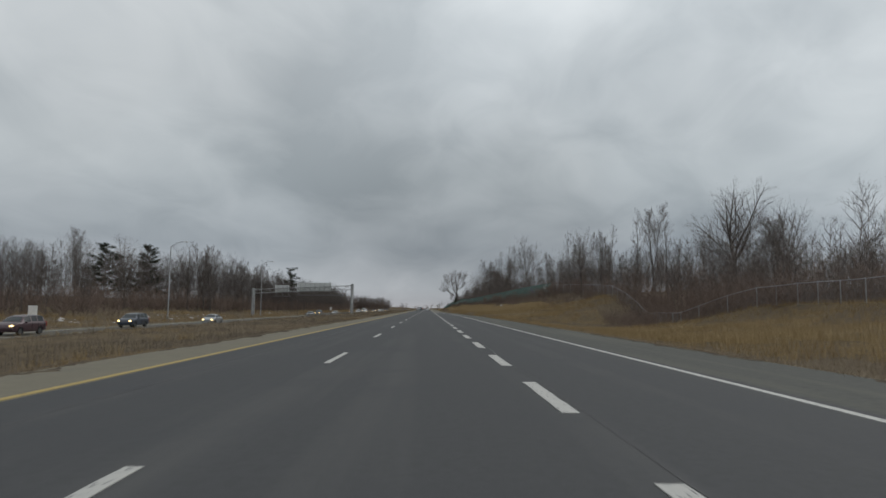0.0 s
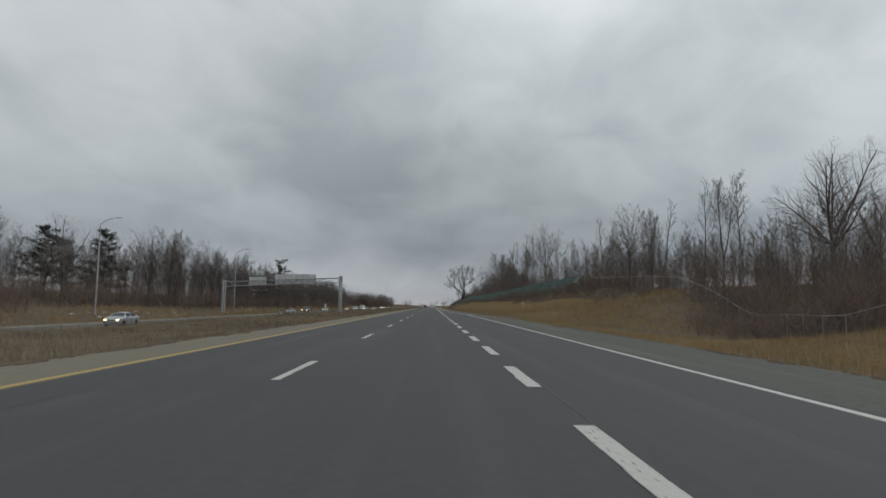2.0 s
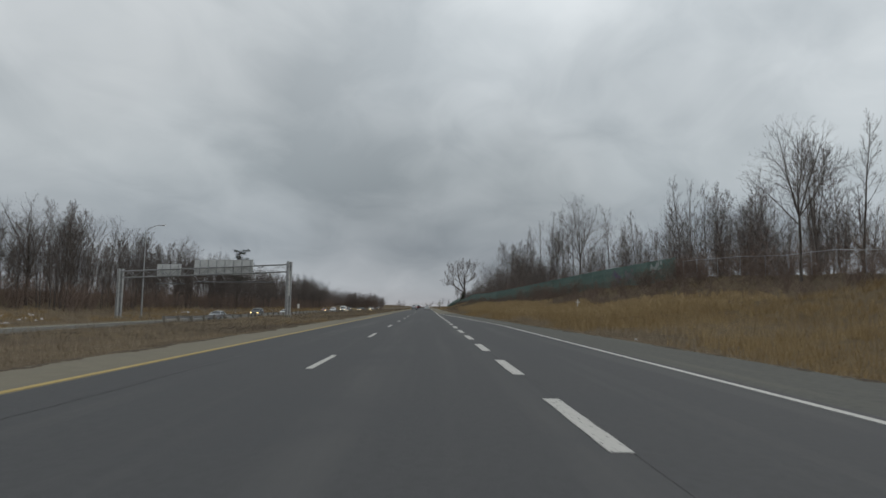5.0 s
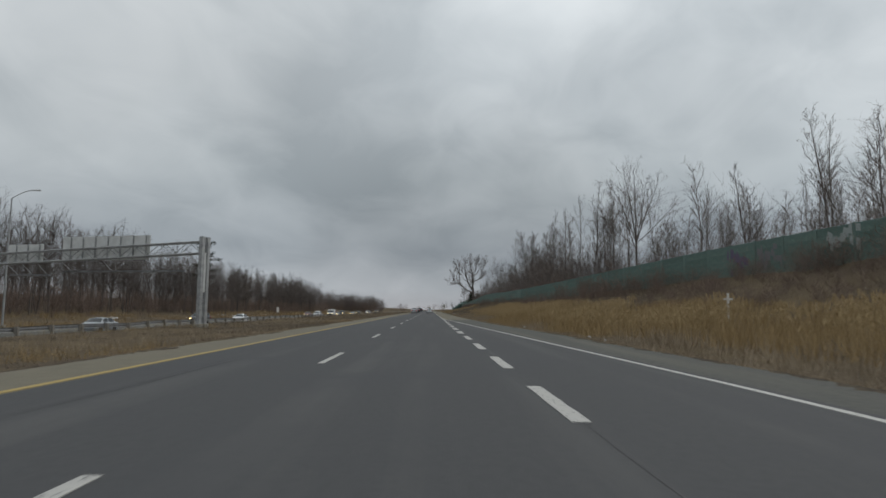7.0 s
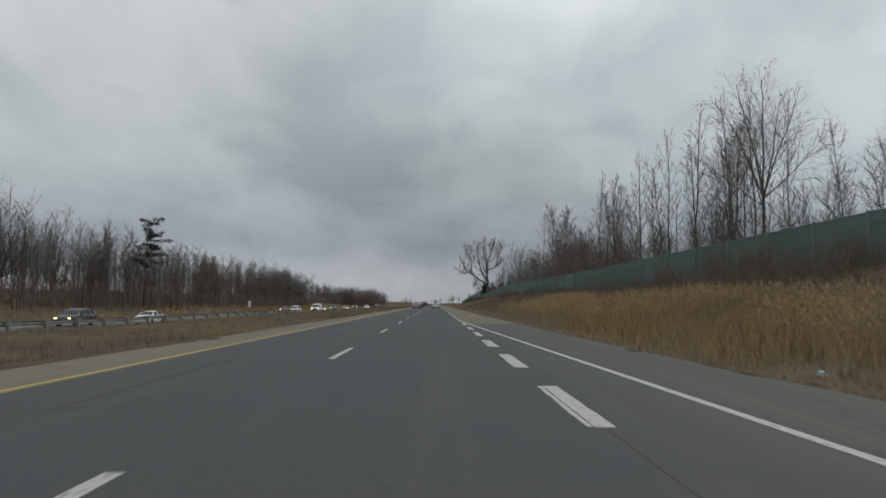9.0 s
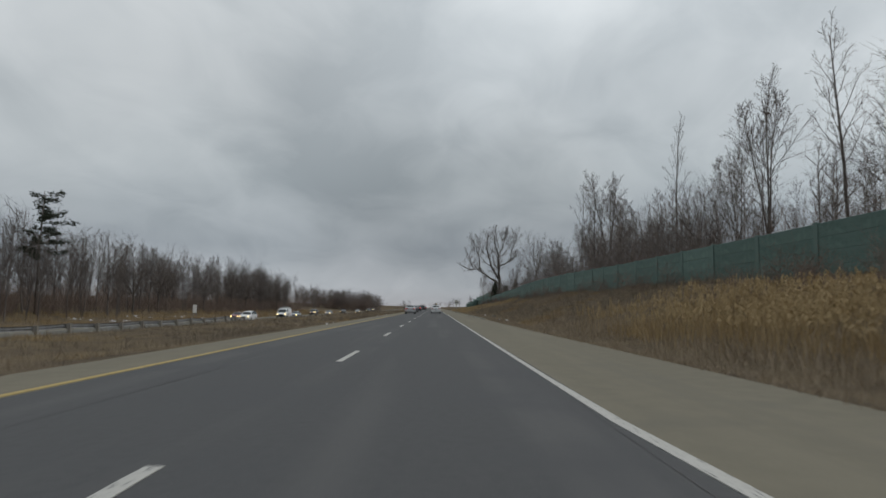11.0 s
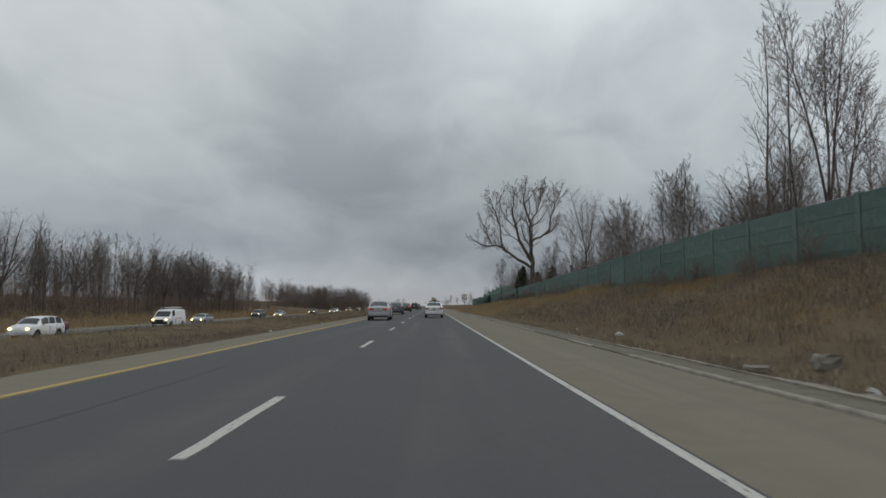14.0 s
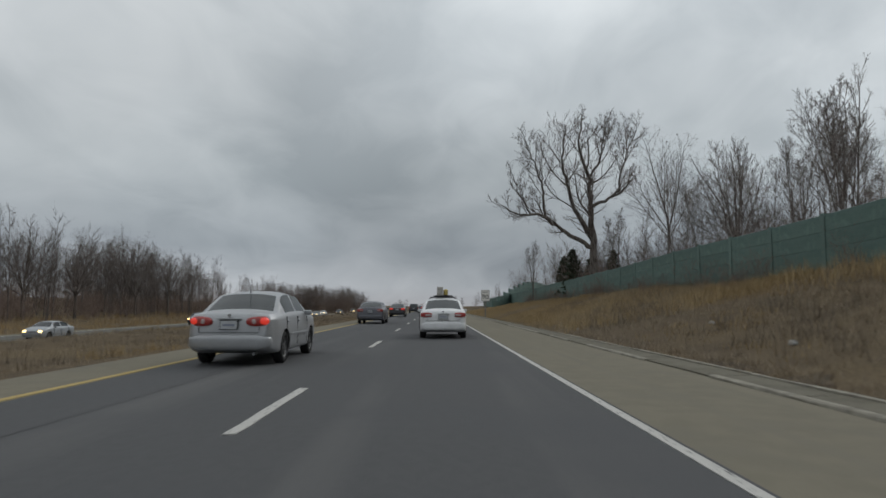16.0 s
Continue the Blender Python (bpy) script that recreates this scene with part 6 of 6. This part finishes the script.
WAGON = dict(SEDAN, length=4.70, half=0.91, belt=1.02, sill=0.28, tumble=0.28,
             top=((0, 0.60), (0.015, 0.8), (0.04, 1.0), (0.10, 1.12), (0.25, 1.42), (0.42, 1.66), (0.7, 1.70), (1.6, 1.73), (2.5, 1.70), (3.0, 1.60), (3.35, 1.36), (3.65, 1.12), (4.2, 1.02), (4.5, 0.88), (4.64, 0.70), (4.70, 0.55)),
             plan=((0, 0.78), (0.03, 0.84), (0.12, 0.88), (0.4, 0.90), (1.0, 0.91), (3.6, 0.91), (4.3, 0.88), (4.55, 0.79), (4.66, 0.66), (4.70, 0.56)),
             rear_glass=(0.12, 0.38), front_glass=(3.05, 3.60), side=((0.45, 1.25), (1.33, 2.15), (2.23, 3.15)), wheels=(0.95, 3.70), r=0.35)
VAN = dict(SEDAN, length=5.40, half=1.0, belt=1.22, sill=0.30, tumble=0.13,
           top=((0, 0.60), (0.015, 1.0), (0.03, 1.6), (0.06, 1.95), (0.14, 2.06), (0.5, 2.10), (2.5, 2.12), (3.7, 2.06), (4.0, 1.90), (4.35, 1.55), (4.65, 1.24), (5.0, 1.12), (5.25, 0.98), (5.36, 0.75), (5.40, 0.58)),
           plan=((0, 0.92), (0.03, 0.96), (0.12, 0.98), (0.4, 1.0), (4.3, 1.0), (4.9, 0.95), (5.2, 0.86), (5.35, 0.72), (5.40, 0.62)),
           rear_glass=(9, 9), front_glass=(4.02, 4.62), side=((3.25, 4.05),), wheels=(1.1, 4.45), r=0.36)


def car_shell(k):
    """Lofted shell: soups of body and panes."""
    L, tops, plan = k["length"], np.array(k["top"]), np.array(k["plan"])
    cuts = [0.0, 0.008, 0.02, 0.04, 0.07, 0.11, 0.16] + [L - a for a in (0.0, 0.02, 0.05, 0.09, 0.14)]
    cuts += [*k["rear_glass"], *k["front_glass"]] + [e for s in k["side"] for e in s]
    base = list(np.arange(0.22, L - 0.18, 0.075))
    ys = sorted([c for c in cuts if 0 <= c <= L] + [b for b in base if min(abs(b - c) for c in cuts) > 0.03])
    rows, side_n, green_n, roof_n = [], 9, 6, 7
    for y in ys:
        zt, w = np.interp(y, *tops.T), np.interp(y, *plan.T)
        z0 = k["sill"] + 0.10 * max(0, 1 - y / 0.5) + 0.06 * max(0, 1 - (L - y) / 0.5)
        zb = min(k["belt"] + 0.02 * math.sin(y / L * 3), zt - 0.035)
        zb = max(zb, z0 + 0.05)
        pts = [(0.0, z0), (0.80 * w, z0), (0.95 * w, z0 + 0.02)]
        for i in range(side_n):
            t = i / (side_n - 1)
            z = z0 + 0.06 + (zb - z0 - 0.06) * t
            pts.append((w * (1.0 - 0.020 * (2 * t - 0.9) ** 2 - 0.006 * (t > 0.55) * (t - 0.55)), z))
        h = max(zt - zb, 0.02)
        edge = 0.955 * w
        xr = edge - k["tumble"] * h
        for i in range(1, green_n + 1):
            t = i / green_n
            pts.append((edge + (xr - edge) * t**1.1, zb + (h - min(0.07, h * 0.5)) * t))
        for i in range(1, roof_n + 1):
            t = i / roof_n
            pts.append((xr * (1 - t) ** 0.8 * 0.985, zt - min(0.07, h * 0.5) * (1 - t) ** 2.2))
        rows.append([(x, y, z) for x, z in pts])
    R = np.array(rows)
    m = R.shape[1]
    g0 = 3 + side_n
    r0 = g0 + green_n
    body, panes = [], {}
    zc = k["r"]
    for j in range(len(ys) - 1):
        ym = (ys[j] + ys[j + 1]) / 2
        for i in range(m - 1):
            key = "body"
            c = R[j:j + 2, i:i + 2].reshape(4, 3).mean(0)
            if g0 <= i <= r0 - 2:
                for s, (a, b) in enumerate(k["side"]):
                    if a <= ym <= b and c[2] > k["belt"] + 0.035:
                        key = ("side_window", s)
            if i >= r0 and c[0] < 10:
                if k["rear_glass"][0] <= ym <= k["rear_glass"][1]:
                    key = ("rear_window", 0)
                if k["front_glass"][0] <= ym <= k["front_glass"][1]:
                    key = ("windscreen", 0)
            if key == "body":
                if any((c[1] - w) ** 2 + (c[2] - zc) ** 2 < (zc + 0.055) ** 2 for w in k["wheels"]) and i >= 1 and i < g0:
                    continue
                body.append((j, i))
            else:
                panes.setdefault(key, []).append((j, i))
    # round off the cut wheel openings
    V = R.copy()
    for w in k["wheels"]:
        d = np.hypot(R[:, :, 1] - w, R[:, :, 2] - zc)
        on = (np.abs(d - (zc + 0.055)) < 0.055) & (R[:, :, 0] > 0.85 * k["half"])
        f = (zc + 0.055) / np.maximum(d, 0.05)
        V[:, :, 1] = np.where(on, w + (R[:, :, 1] - w) * f, V[:, :, 1])
        V[:, :, 2] = np.where(on, zc + (R[:, :, 2] - zc) * f, V[:, :, 2])

    def soup(cells, mirror, out=0.0):
        s = Soup()
        v = V.reshape(-1, 3).copy()
        s.add(v * (1, 1, 1), [(j * m + i, j * m + i + 1, (j + 1) * m + i + 1, (j + 1) * m + i)[::-1] for j, i in cells])
        if mirror:
            s.add(v * (-1, 1, 1), [(j * m + i, j * m + i + 1, (j + 1) * m + i + 1, (j + 1) * m + i) for j, i in cells])
        return s

    def tidy(s, name, material, smooth=True):
        v, f = s.arrays()
        used = np.unique([i for q in f for i in q])
        back = np.full(len(v), -1)
        back[used] = np.arange(len(used))
        me = Soup().add(v[used], [tuple(int(back[i]) for i in q) for q in f]).mesh(name, material, smooth)
        bm = bmesh.new()
        bm.from_mesh(me)
        bmesh.ops.remove_doubles(bm, verts=bm.verts, dist=0.0008)
        bm.to_mesh(me)
        bm.free()
        return me

    # end caps: close the tail and the nose
    caps = Soup()
    for j, flip in ((0, False), (len(ys) - 1, True)):
        ring = np.concatenate([V[j], V[j][1:-1][::-1] * (-1, 1, 1)])
        idx = tuple(range(len(ring)))
        caps.add(ring, [idx if flip else idx[::-1]])
    return V, m, body, panes, soup, tidy, caps


def wheel_meshes(r):
    tyre = Soup().lathe([(-0.09, r - 0.11), (-0.10, r - 0.05), (-0.095, r - 0.015), (-0.07, r), (0.07, r), (0.095, r - 0.015), (0.10, r - 0.05), (0.09, r - 0.11), (-0.09, r - 0.11)], (0, 0, 0)).mesh("tyre", RUBBER, True)
    rim = Soup().lathe([(-0.07, r - 0.10), (-0.085, r - 0.115), (-0.06, r - 0.15), (-0.045, 0.09), (-0.075, 0.055), (-0.08, 0.001), (0.08, 0.001), (0.075, 0.055), (0.045, 0.09), (0.06, r - 0.15), (0.085, r - 0.115), (0.07, r - 0.10)], (0, 0, 0))
    for a in range(7):
        t = a * 2 * math.pi / 7
        for s in (-1, 1):
            m = Matrix.Rotation(t, 4, "X")
            rim.box((s * 0.06 - 0.012, -0.022, 0.06), (s * 0.06 + 0.012, 0.022, r - 0.12), m)
    return tyre, rim.mesh("rim", RIM)


SHELLS, WHEELS = {}, {}


def vehicle(name, kind, paint, place, label, category, facing=1, lit="tail", group="", extras=None, brake=False, tail="sedan"):
    """A vehicle with its tail at the place; facing -1 turns it towards the camera."""
    k = kind
    key = id(kind)
    if key not in SHELLS:
        SHELLS[key] = car_shell(k)
    V, m, body, panes, soup, tidy, caps = SHELLS[key]
    c = thing(name, place, label, category, group, 0.0 if facing > 0 else math.pi)
    L, half, r = k["length"], k["half"], k["r"]
    s = soup(body, True)
    s.add(*caps.arrays())
    part("body", tidy(s, "body", paint), None, c)
    for (pane, i), cells in panes.items():
        if pane == "side_window":
            for mirror in (False, True):
                q = soup(cells, False)
                v, f = q.arrays()
                part(pane, tidy(Soup().add(v * ((-1 if mirror else 1), 1, 1), [t[::-1] if mirror else t for t in f]), pane, SIDE_GLASS), None, c)
        else:
            part(pane, tidy(soup(cells, True), pane, GLASS), None, c)
    # underside and wheel housings
    part("underbody", Soup().box((-half * 0.74, 0.40, k["sill"] + 0.03), (half * 0.86, L - 0.3, k["sill"] + 0.38)).box((-half * 0.70, 0.20, k["sill"] + 0.09), (half * 0.70, L - 0.1, k["sill"] + 0.2)), TRIM, c)
    if r not in WHEELS:
        WHEELS[r] = wheel_meshes(r)
    for wy in k["wheels"]:
        for side in (-1, 1):
            w = part("wheel", WHEELS[r][0], None, c, "dark road-worn tyre")
            w.location = (side * (half - 0.115), wy, r)
            part("rim", WHEELS[r][1], None, w)
    z_lid = float(np.interp(0.2, *np.array(k["top"]).T))
    on = RED_LIT if (lit == "tail" and brake) else RED_LENS
    van = kind is VAN
    # tail lamps
    for side in (-1, 1):
        if van or kind is WAGON:
            part("tail_light", Soup().blob((side * (half - 0.10), 0.05, z_lid * 0.62 + 0.1), (0.15, 0.16, 0.42), 0.35), on, c)
        elif tail == "wide":
            t = part("tail_light", Soup().blob((side * (half - 0.255), 0.085, z_lid - 0.17), (0.40, 0.24, 0.165), 0.5), on, c)
            if not brake:
                part("reversing_lamp", Soup().blob((side * (half - 0.325), -0.022, z_lid - 0.185), (0.22, 0.05, 0.07), 0.6), CLEAR_LENS, t)
        else:
            # a drop-shaped cluster: rounded outside, drawn out to a point towards the plate
            q = Soup().blob((0, 0, 0), (0.42, 0.24, 0.20), 0.66, 26, 12)
            v, f = q.arrays()
            inner = np.clip(0.5 - v[:, 0] / 0.42, 0, 1)
            v[:, 2] = v[:, 2] * (1 - 0.22 * inner**2) - 0.010 * inner
            v[:, 1] -= 0.085 * inner
            v = v * (side, 1, 1) + (side * (half - 0.325), 0.125, z_lid - 0.165)
            t = part("tail_light", Soup().add(v, f if side > 0 else [p[::-1] for p in f]), RED_LENS, c, "red tail light cluster", smooth=True)
            part("lamp", Soup().blob((side * (half - 0.205), 0.072, z_lid - 0.165), (0.18, 0.24, 0.145), 0.85), on, t, smooth=True)
            part("reversing_lamp", Soup().blob((side * (half - 0.385), -0.016, z_lid - 0.172), (0.12, 0.08, 0.12), 0.95), CLEAR_LENS, t, smooth=True)
    # bumper, seams, plate
    zb = k["sill"] + 0.30
    if not van:
        part("rear_bumper", Soup().blob((0, 0.19, zb - 0.065), (half * 1.84, 0.46, 0.335), 0.50, 40, 16), paint, c, smooth=True)
        part("bumper_seam", Soup().box((-half * 0.66, -0.004, zb + 0.116), (half * 0.66, 0.05, zb + 0.123)), SEAM, c)
        part("boot_seam", Soup().box((-half * 0.665, 0.0, zb + 0.12), (-half * 0.66, 0.05, z_lid - 0.27)).box((half * 0.66, 0.0, zb + 0.12), (half * 0.665, 0.05, z_lid - 0.27)), SEAM, c)
    zp = z_lid - 0.235 if kind is not WAGON else 0.85
    if facing > 0:
        pl = part("licence_plate", Soup().box((-0.155, -0.026, zp - 0.078), (0.155, 0.03, zp + 0.078)), PLATE, c)
        part("plate_frame", Soup().box((-0.165, -0.022, zp - 0.088), (0.165, 0.03, zp - 0.078)).box((-0.165, -0.022, zp + 0.078), (0.165, 0.03, zp + 0.088)).box((-0.165, -0.022, zp - 0.078), (-0.155, 0.03, zp + 0.078)).box((0.155, -0.022, zp - 0.078), (0.165, 0.03, zp + 0.078)), TRIM, pl)
        part("plate_bar", Soup().box((-0.11, -0.029, zp - 0.024), (0.11, -0.025, zp + 0.020)), mat("plate_ink", (0.24, 0.26, 0.32), 0.6), pl)
        part("boot_trim", Soup().blob((0, 0.012, zp + 0.115), (0.46, 0.07, 0.026), 0.4), paint, c)
        part("badge", Soup().lathe([(-0.010, 0.0), (-0.010, 0.032), (0.02, 0.032)], (0, 0.02, zp + 0.175), "y", 14), CHROME, c)
        part("exhaust", Soup().tube([(half * 0.55, 0.0, k["sill"] + 0.02), (half * 0.55, 0.4, k["sill"] + 0.04)], 0.028, 8), STEEL_DARK, c)
    part("nose_grille", Soup().blob((0, L - 0.055, 0.62 if not van else 0.80), (half * 0.95, 0.10, 0.16 if not van else 0.3), 0.4), TRIM, c)
    part("front_bumper", Soup().blob((0, L - 0.12, k["sill"] + 0.26), (half * 1.75, 0.28, 0.30), 0.3, 24, 10), paint if not van else TRIM, c, smooth=True)
    for side in (-1, 1):
        zl = float(np.interp(L - 0.28, *np.array(k["top"]).T)) - 0.11
        part("headlight", Soup().blob((side * (half - 0.26), L - 0.12, zl), (0.24, 0.20, 0.13), 0.6), HEAD_LIT if facing < 0 else CLEAR_LENS, c)
        # mirrors, handles, seams
        my = k["side"][-1][1] - 0.12
        part("wing_mirror", Soup().blob((side * (half + 0.045), my + 0.03, k["belt"] + 0.055), (0.17, 0.09, 0.115), 0.55), paint, c, smooth=True)
        for a, b in k["side"][:2]:
            part("door_handle", Soup().blob((side * (half - 0.005), a + 0.12, k["belt"] - 0.10), (0.05, 0.17, 0.035), 0.5), paint, c)
        part("side_moulding", Soup().blob((side * (half + 0.002), (k["wheels"][0] + k["wheels"][1]) / 2, 0.56), (0.03, k["wheels"][1] - k["wheels"][0] - 0.85, 0.05), 0.3), paint, c)
        for a in [k["side"][0][0] - 0.02] + [s[1] + 0.04 for s in k["side"][:2]]:
            part("door_seam", Soup().box((side * half - 0.022, a, k["sill"] + 0.12), (side * half + 0.001, a + 0.006, k["belt"] - 0.01)), SEAM, c)
    if extras:
        extras(c, k)
    return c


SILVER = car_paint("silver_car_paint", (0.385, 0.395, 0.410), 0.42)
WHITE = car_paint("white_car_paint", (0.72, 0.73, 0.74), 0.0)
GRAPHITE = car_paint("graphite_car_paint", (0.105, 0.108, 0.125), 0.35)
BLACK = car_paint("black_car_paint", (0.020, 0.021, 0.025), 0.2)
NAVY = car_paint("dark_blue_car_paint", (0.035, 0.045, 0.065), 0.3)
MAROON = car_paint("maroon_car_paint", (0.060, 0.028, 0.036), 0.3)
CRIMSON = car_paint("red_car_paint", (0.13, 0.024, 0.032), 0.2)
PEWTER = car_paint("pale_grey_car_paint", (0.30, 0.32, 0.34), 0.4)


def aerial(c, k):
    z = float(np.interp(1.45, *np.array(k["top"]).T))
    part("aerial", Soup().tube([(0, 1.38, z - 0.02), (0, 1.30, z + 0.10), (0, 1.10, z + 0.30)], (0.016, 0.006, 0.003), 6), TRIM, c)


def roof_load(c, k):
    z = 1.47
    for y in (1.75, 2.55):
        part("roof_bar", Soup().tube([(-0.50, y, z - 0.06), (-0.45, y, z + 0.02), (0.45, y, z + 0.02), (0.50, y, z - 0.06)], 0.016, 6), TRIM, c)
    part("roof_bundle", Soup().blob((0.03, 2.15, z + 0.06), (0.78, 0.7, 0.10), 0.8), TRIM, c, "flat dark bundle strapped to the roof bars")
    part("roof_box", Soup().blob((-0.10, 2.1, z + 0.24), (0.24, 0.5, 0.36), 0.2), mat("grey_carton", (0.40, 0.38, 0.35), 0.9, vary=((6.0, (0.32, 0.31, 0.29), 0.45, 0.65),)), c, "pale carton on the roof")
    part("roof_sack", Soup().blob((0.12, 2.1, z + 0.20), (0.18, 0.45, 0.26), 0.5), mat("yellow_sack", (0.40, 0.31, 0.10), 0.7), c, "yellow sack on the roof")


def spoiler(c, k):
    part("boot_spoiler", Soup().blob((0, 0.22, 1.105), (1.35, 0.20, 0.035), 0.4), GRAPHITE, c)


def ladder_rack(c, k):
    for y in (0.6, 1.9, 3.2):
        part("roof_bar", Soup().tube([(-0.8, y, 2.08), (-0.8, y, 2.26), (0.8, y, 2.26), (0.8, y, 2.08)], 0.025, 6), SIGN_BACK, c)
    for x in (-0.35, 0.05):
        part("ladder_rail", Soup().box((x - 0.03, 0.1, 2.28), (x + 0.03, 3.9, 2.35)), SIGN_BACK, c)
    part("side_stripe", Soup().box((-1.012, 1.4, 1.02), (-0.995, 3.0, 1.10)).box((0.995, 1.4, 1.02), (1.012, 3.0, 1.10)), mat("orange_stripe", (0.45, 0.13, 0.03), 0.5), c)


NEAR = "cars going the same way"
vehicle("silver_sedan", SEDAN, SILVER, (-4.36, 284.35, 0), "silver four-door saloon with lit red tail lights", "car", group=NEAR, extras=aerial, brake=True)
vehicle("white_sedan", SEDAN, WHITE, (-0.22, 294.9, 0), "white four-door saloon with a small load strapped on its roof", "car", group=NEAR, extras=roof_load, tail="wide")
vehicle("grey_sedan", SALOON, GRAPHITE, (-4.78, 314.6, 0), "dark grey four-door saloon with a boot spoiler", "car", group=NEAR, extras=spoiler, tail="wide")
vehicle("black_car", SALOON, BLACK, (-4.75, 344.0, 0), "black saloon with bright red brake lights", "car", group=NEAR, brake=True, tail="wide")
vehicle("dark_car", WAGON, BLACK, (-4.5, 392.0, 0), "black estate car far along the road", "car", group=NEAR)
vehicle("dark_car", SALOON, NAVY, (-4.4, 425.0, 0), "dark blue saloon far along the road", "car", group=NEAR, brake=True, tail="wide")
vehicle("grey_wagon", WAGON, GRAPHITE, (-0.5, 470.0, 0), "grey estate car far along the road", "car", group=NEAR)
FAR = "oncoming cars"
Z2 = -1.48
vehicle("minivan", WAGON, MAROON, (-35.3, 59.9, Z2), "dark maroon minivan with lit headlights", "car", -1, "head", FAR)
vehicle("dark_suv", WAGON, NAVY, (-35.3, 81.2, Z2), "dark blue estate car with lit headlights", "car", -1, "head", FAR)
vehicle("silver_car", SEDAN, PEWTER, (-31.0, 96.4, Z2), "pale grey saloon with lit headlights", "car", -1, "head", FAR)
vehicle("grey_car", SEDAN, PEWTER, (-31.0, 173.1, Z2), "pale grey saloon on the opposite carriageway", "car", -1, "head", FAR)
vehicle("dark_suv", WAGON, BLACK, (-35.3, 211.6, Z2), "black estate car with lit headlights", "car", -1, "head", FAR)
vehicle("white_car", SEDAN, WHITE, (-31.0, 218.1, Z2), "white saloon on the opposite carriageway", "car", -1, "head", FAR)
vehicle("red_car", SEDAN, CRIMSON, (-35.3, 298.6, Z2), "dark red saloon with lit headlights", "car", -1, "head", FAR)
vehicle("white_suv", WAGON, WHITE, (-31.0, 290.0, Z2), "white estate car on the opposite carriageway", "car", -1, "head", FAR)
vehicle("white_van", VAN, WHITE, (-31.0, 315.4, Z2), "white work van with a ladder rack and orange side stripe", "van", -1, "head", FAR, extras=ladder_rack)
vehicle("silver_car", SEDAN, PEWTER, (-31.0, 325.9, Z2), "pale silver saloon on the opposite carriageway", "car", -1, "head", FAR)
vehicle("dark_suv", WAGON, NAVY, (-35.3, 369.9, Z2), "dark blue estate car with lit headlights", "car", -1, "head", FAR)
vehicle("silver_car", SEDAN, PEWTER, (-31.0, 370.0, Z2), "pale grey saloon far off with lit headlights", "car", -1, "head", FAR)
vehicle("dark_car", SALOON, BLACK, (-35.3, 429.6, Z2), "dark saloon far off with lit headlights", "car", -1, "head", FAR)
vehicle("white_car", SEDAN, WHITE, (-35.3, 475.4, Z2), "white saloon far off with lit headlights", "car", -1, "head", FAR)
vehicle("grey_car", SEDAN, PEWTER, (-31.0, 439.7, Z2), "pale grey saloon far off with lit headlights", "car", -1, "head", FAR)
vehicle("dark_car", WAGON, NAVY, (-35.3, 546.7, Z2), "dark estate car far off with lit headlights", "car", -1, "head", FAR)
vehicle("dark_car", WAGON, BLACK, (-31.0, 479.5, Z2), "dark estate car far off with lit headlights", "car", -1, "head", FAR)
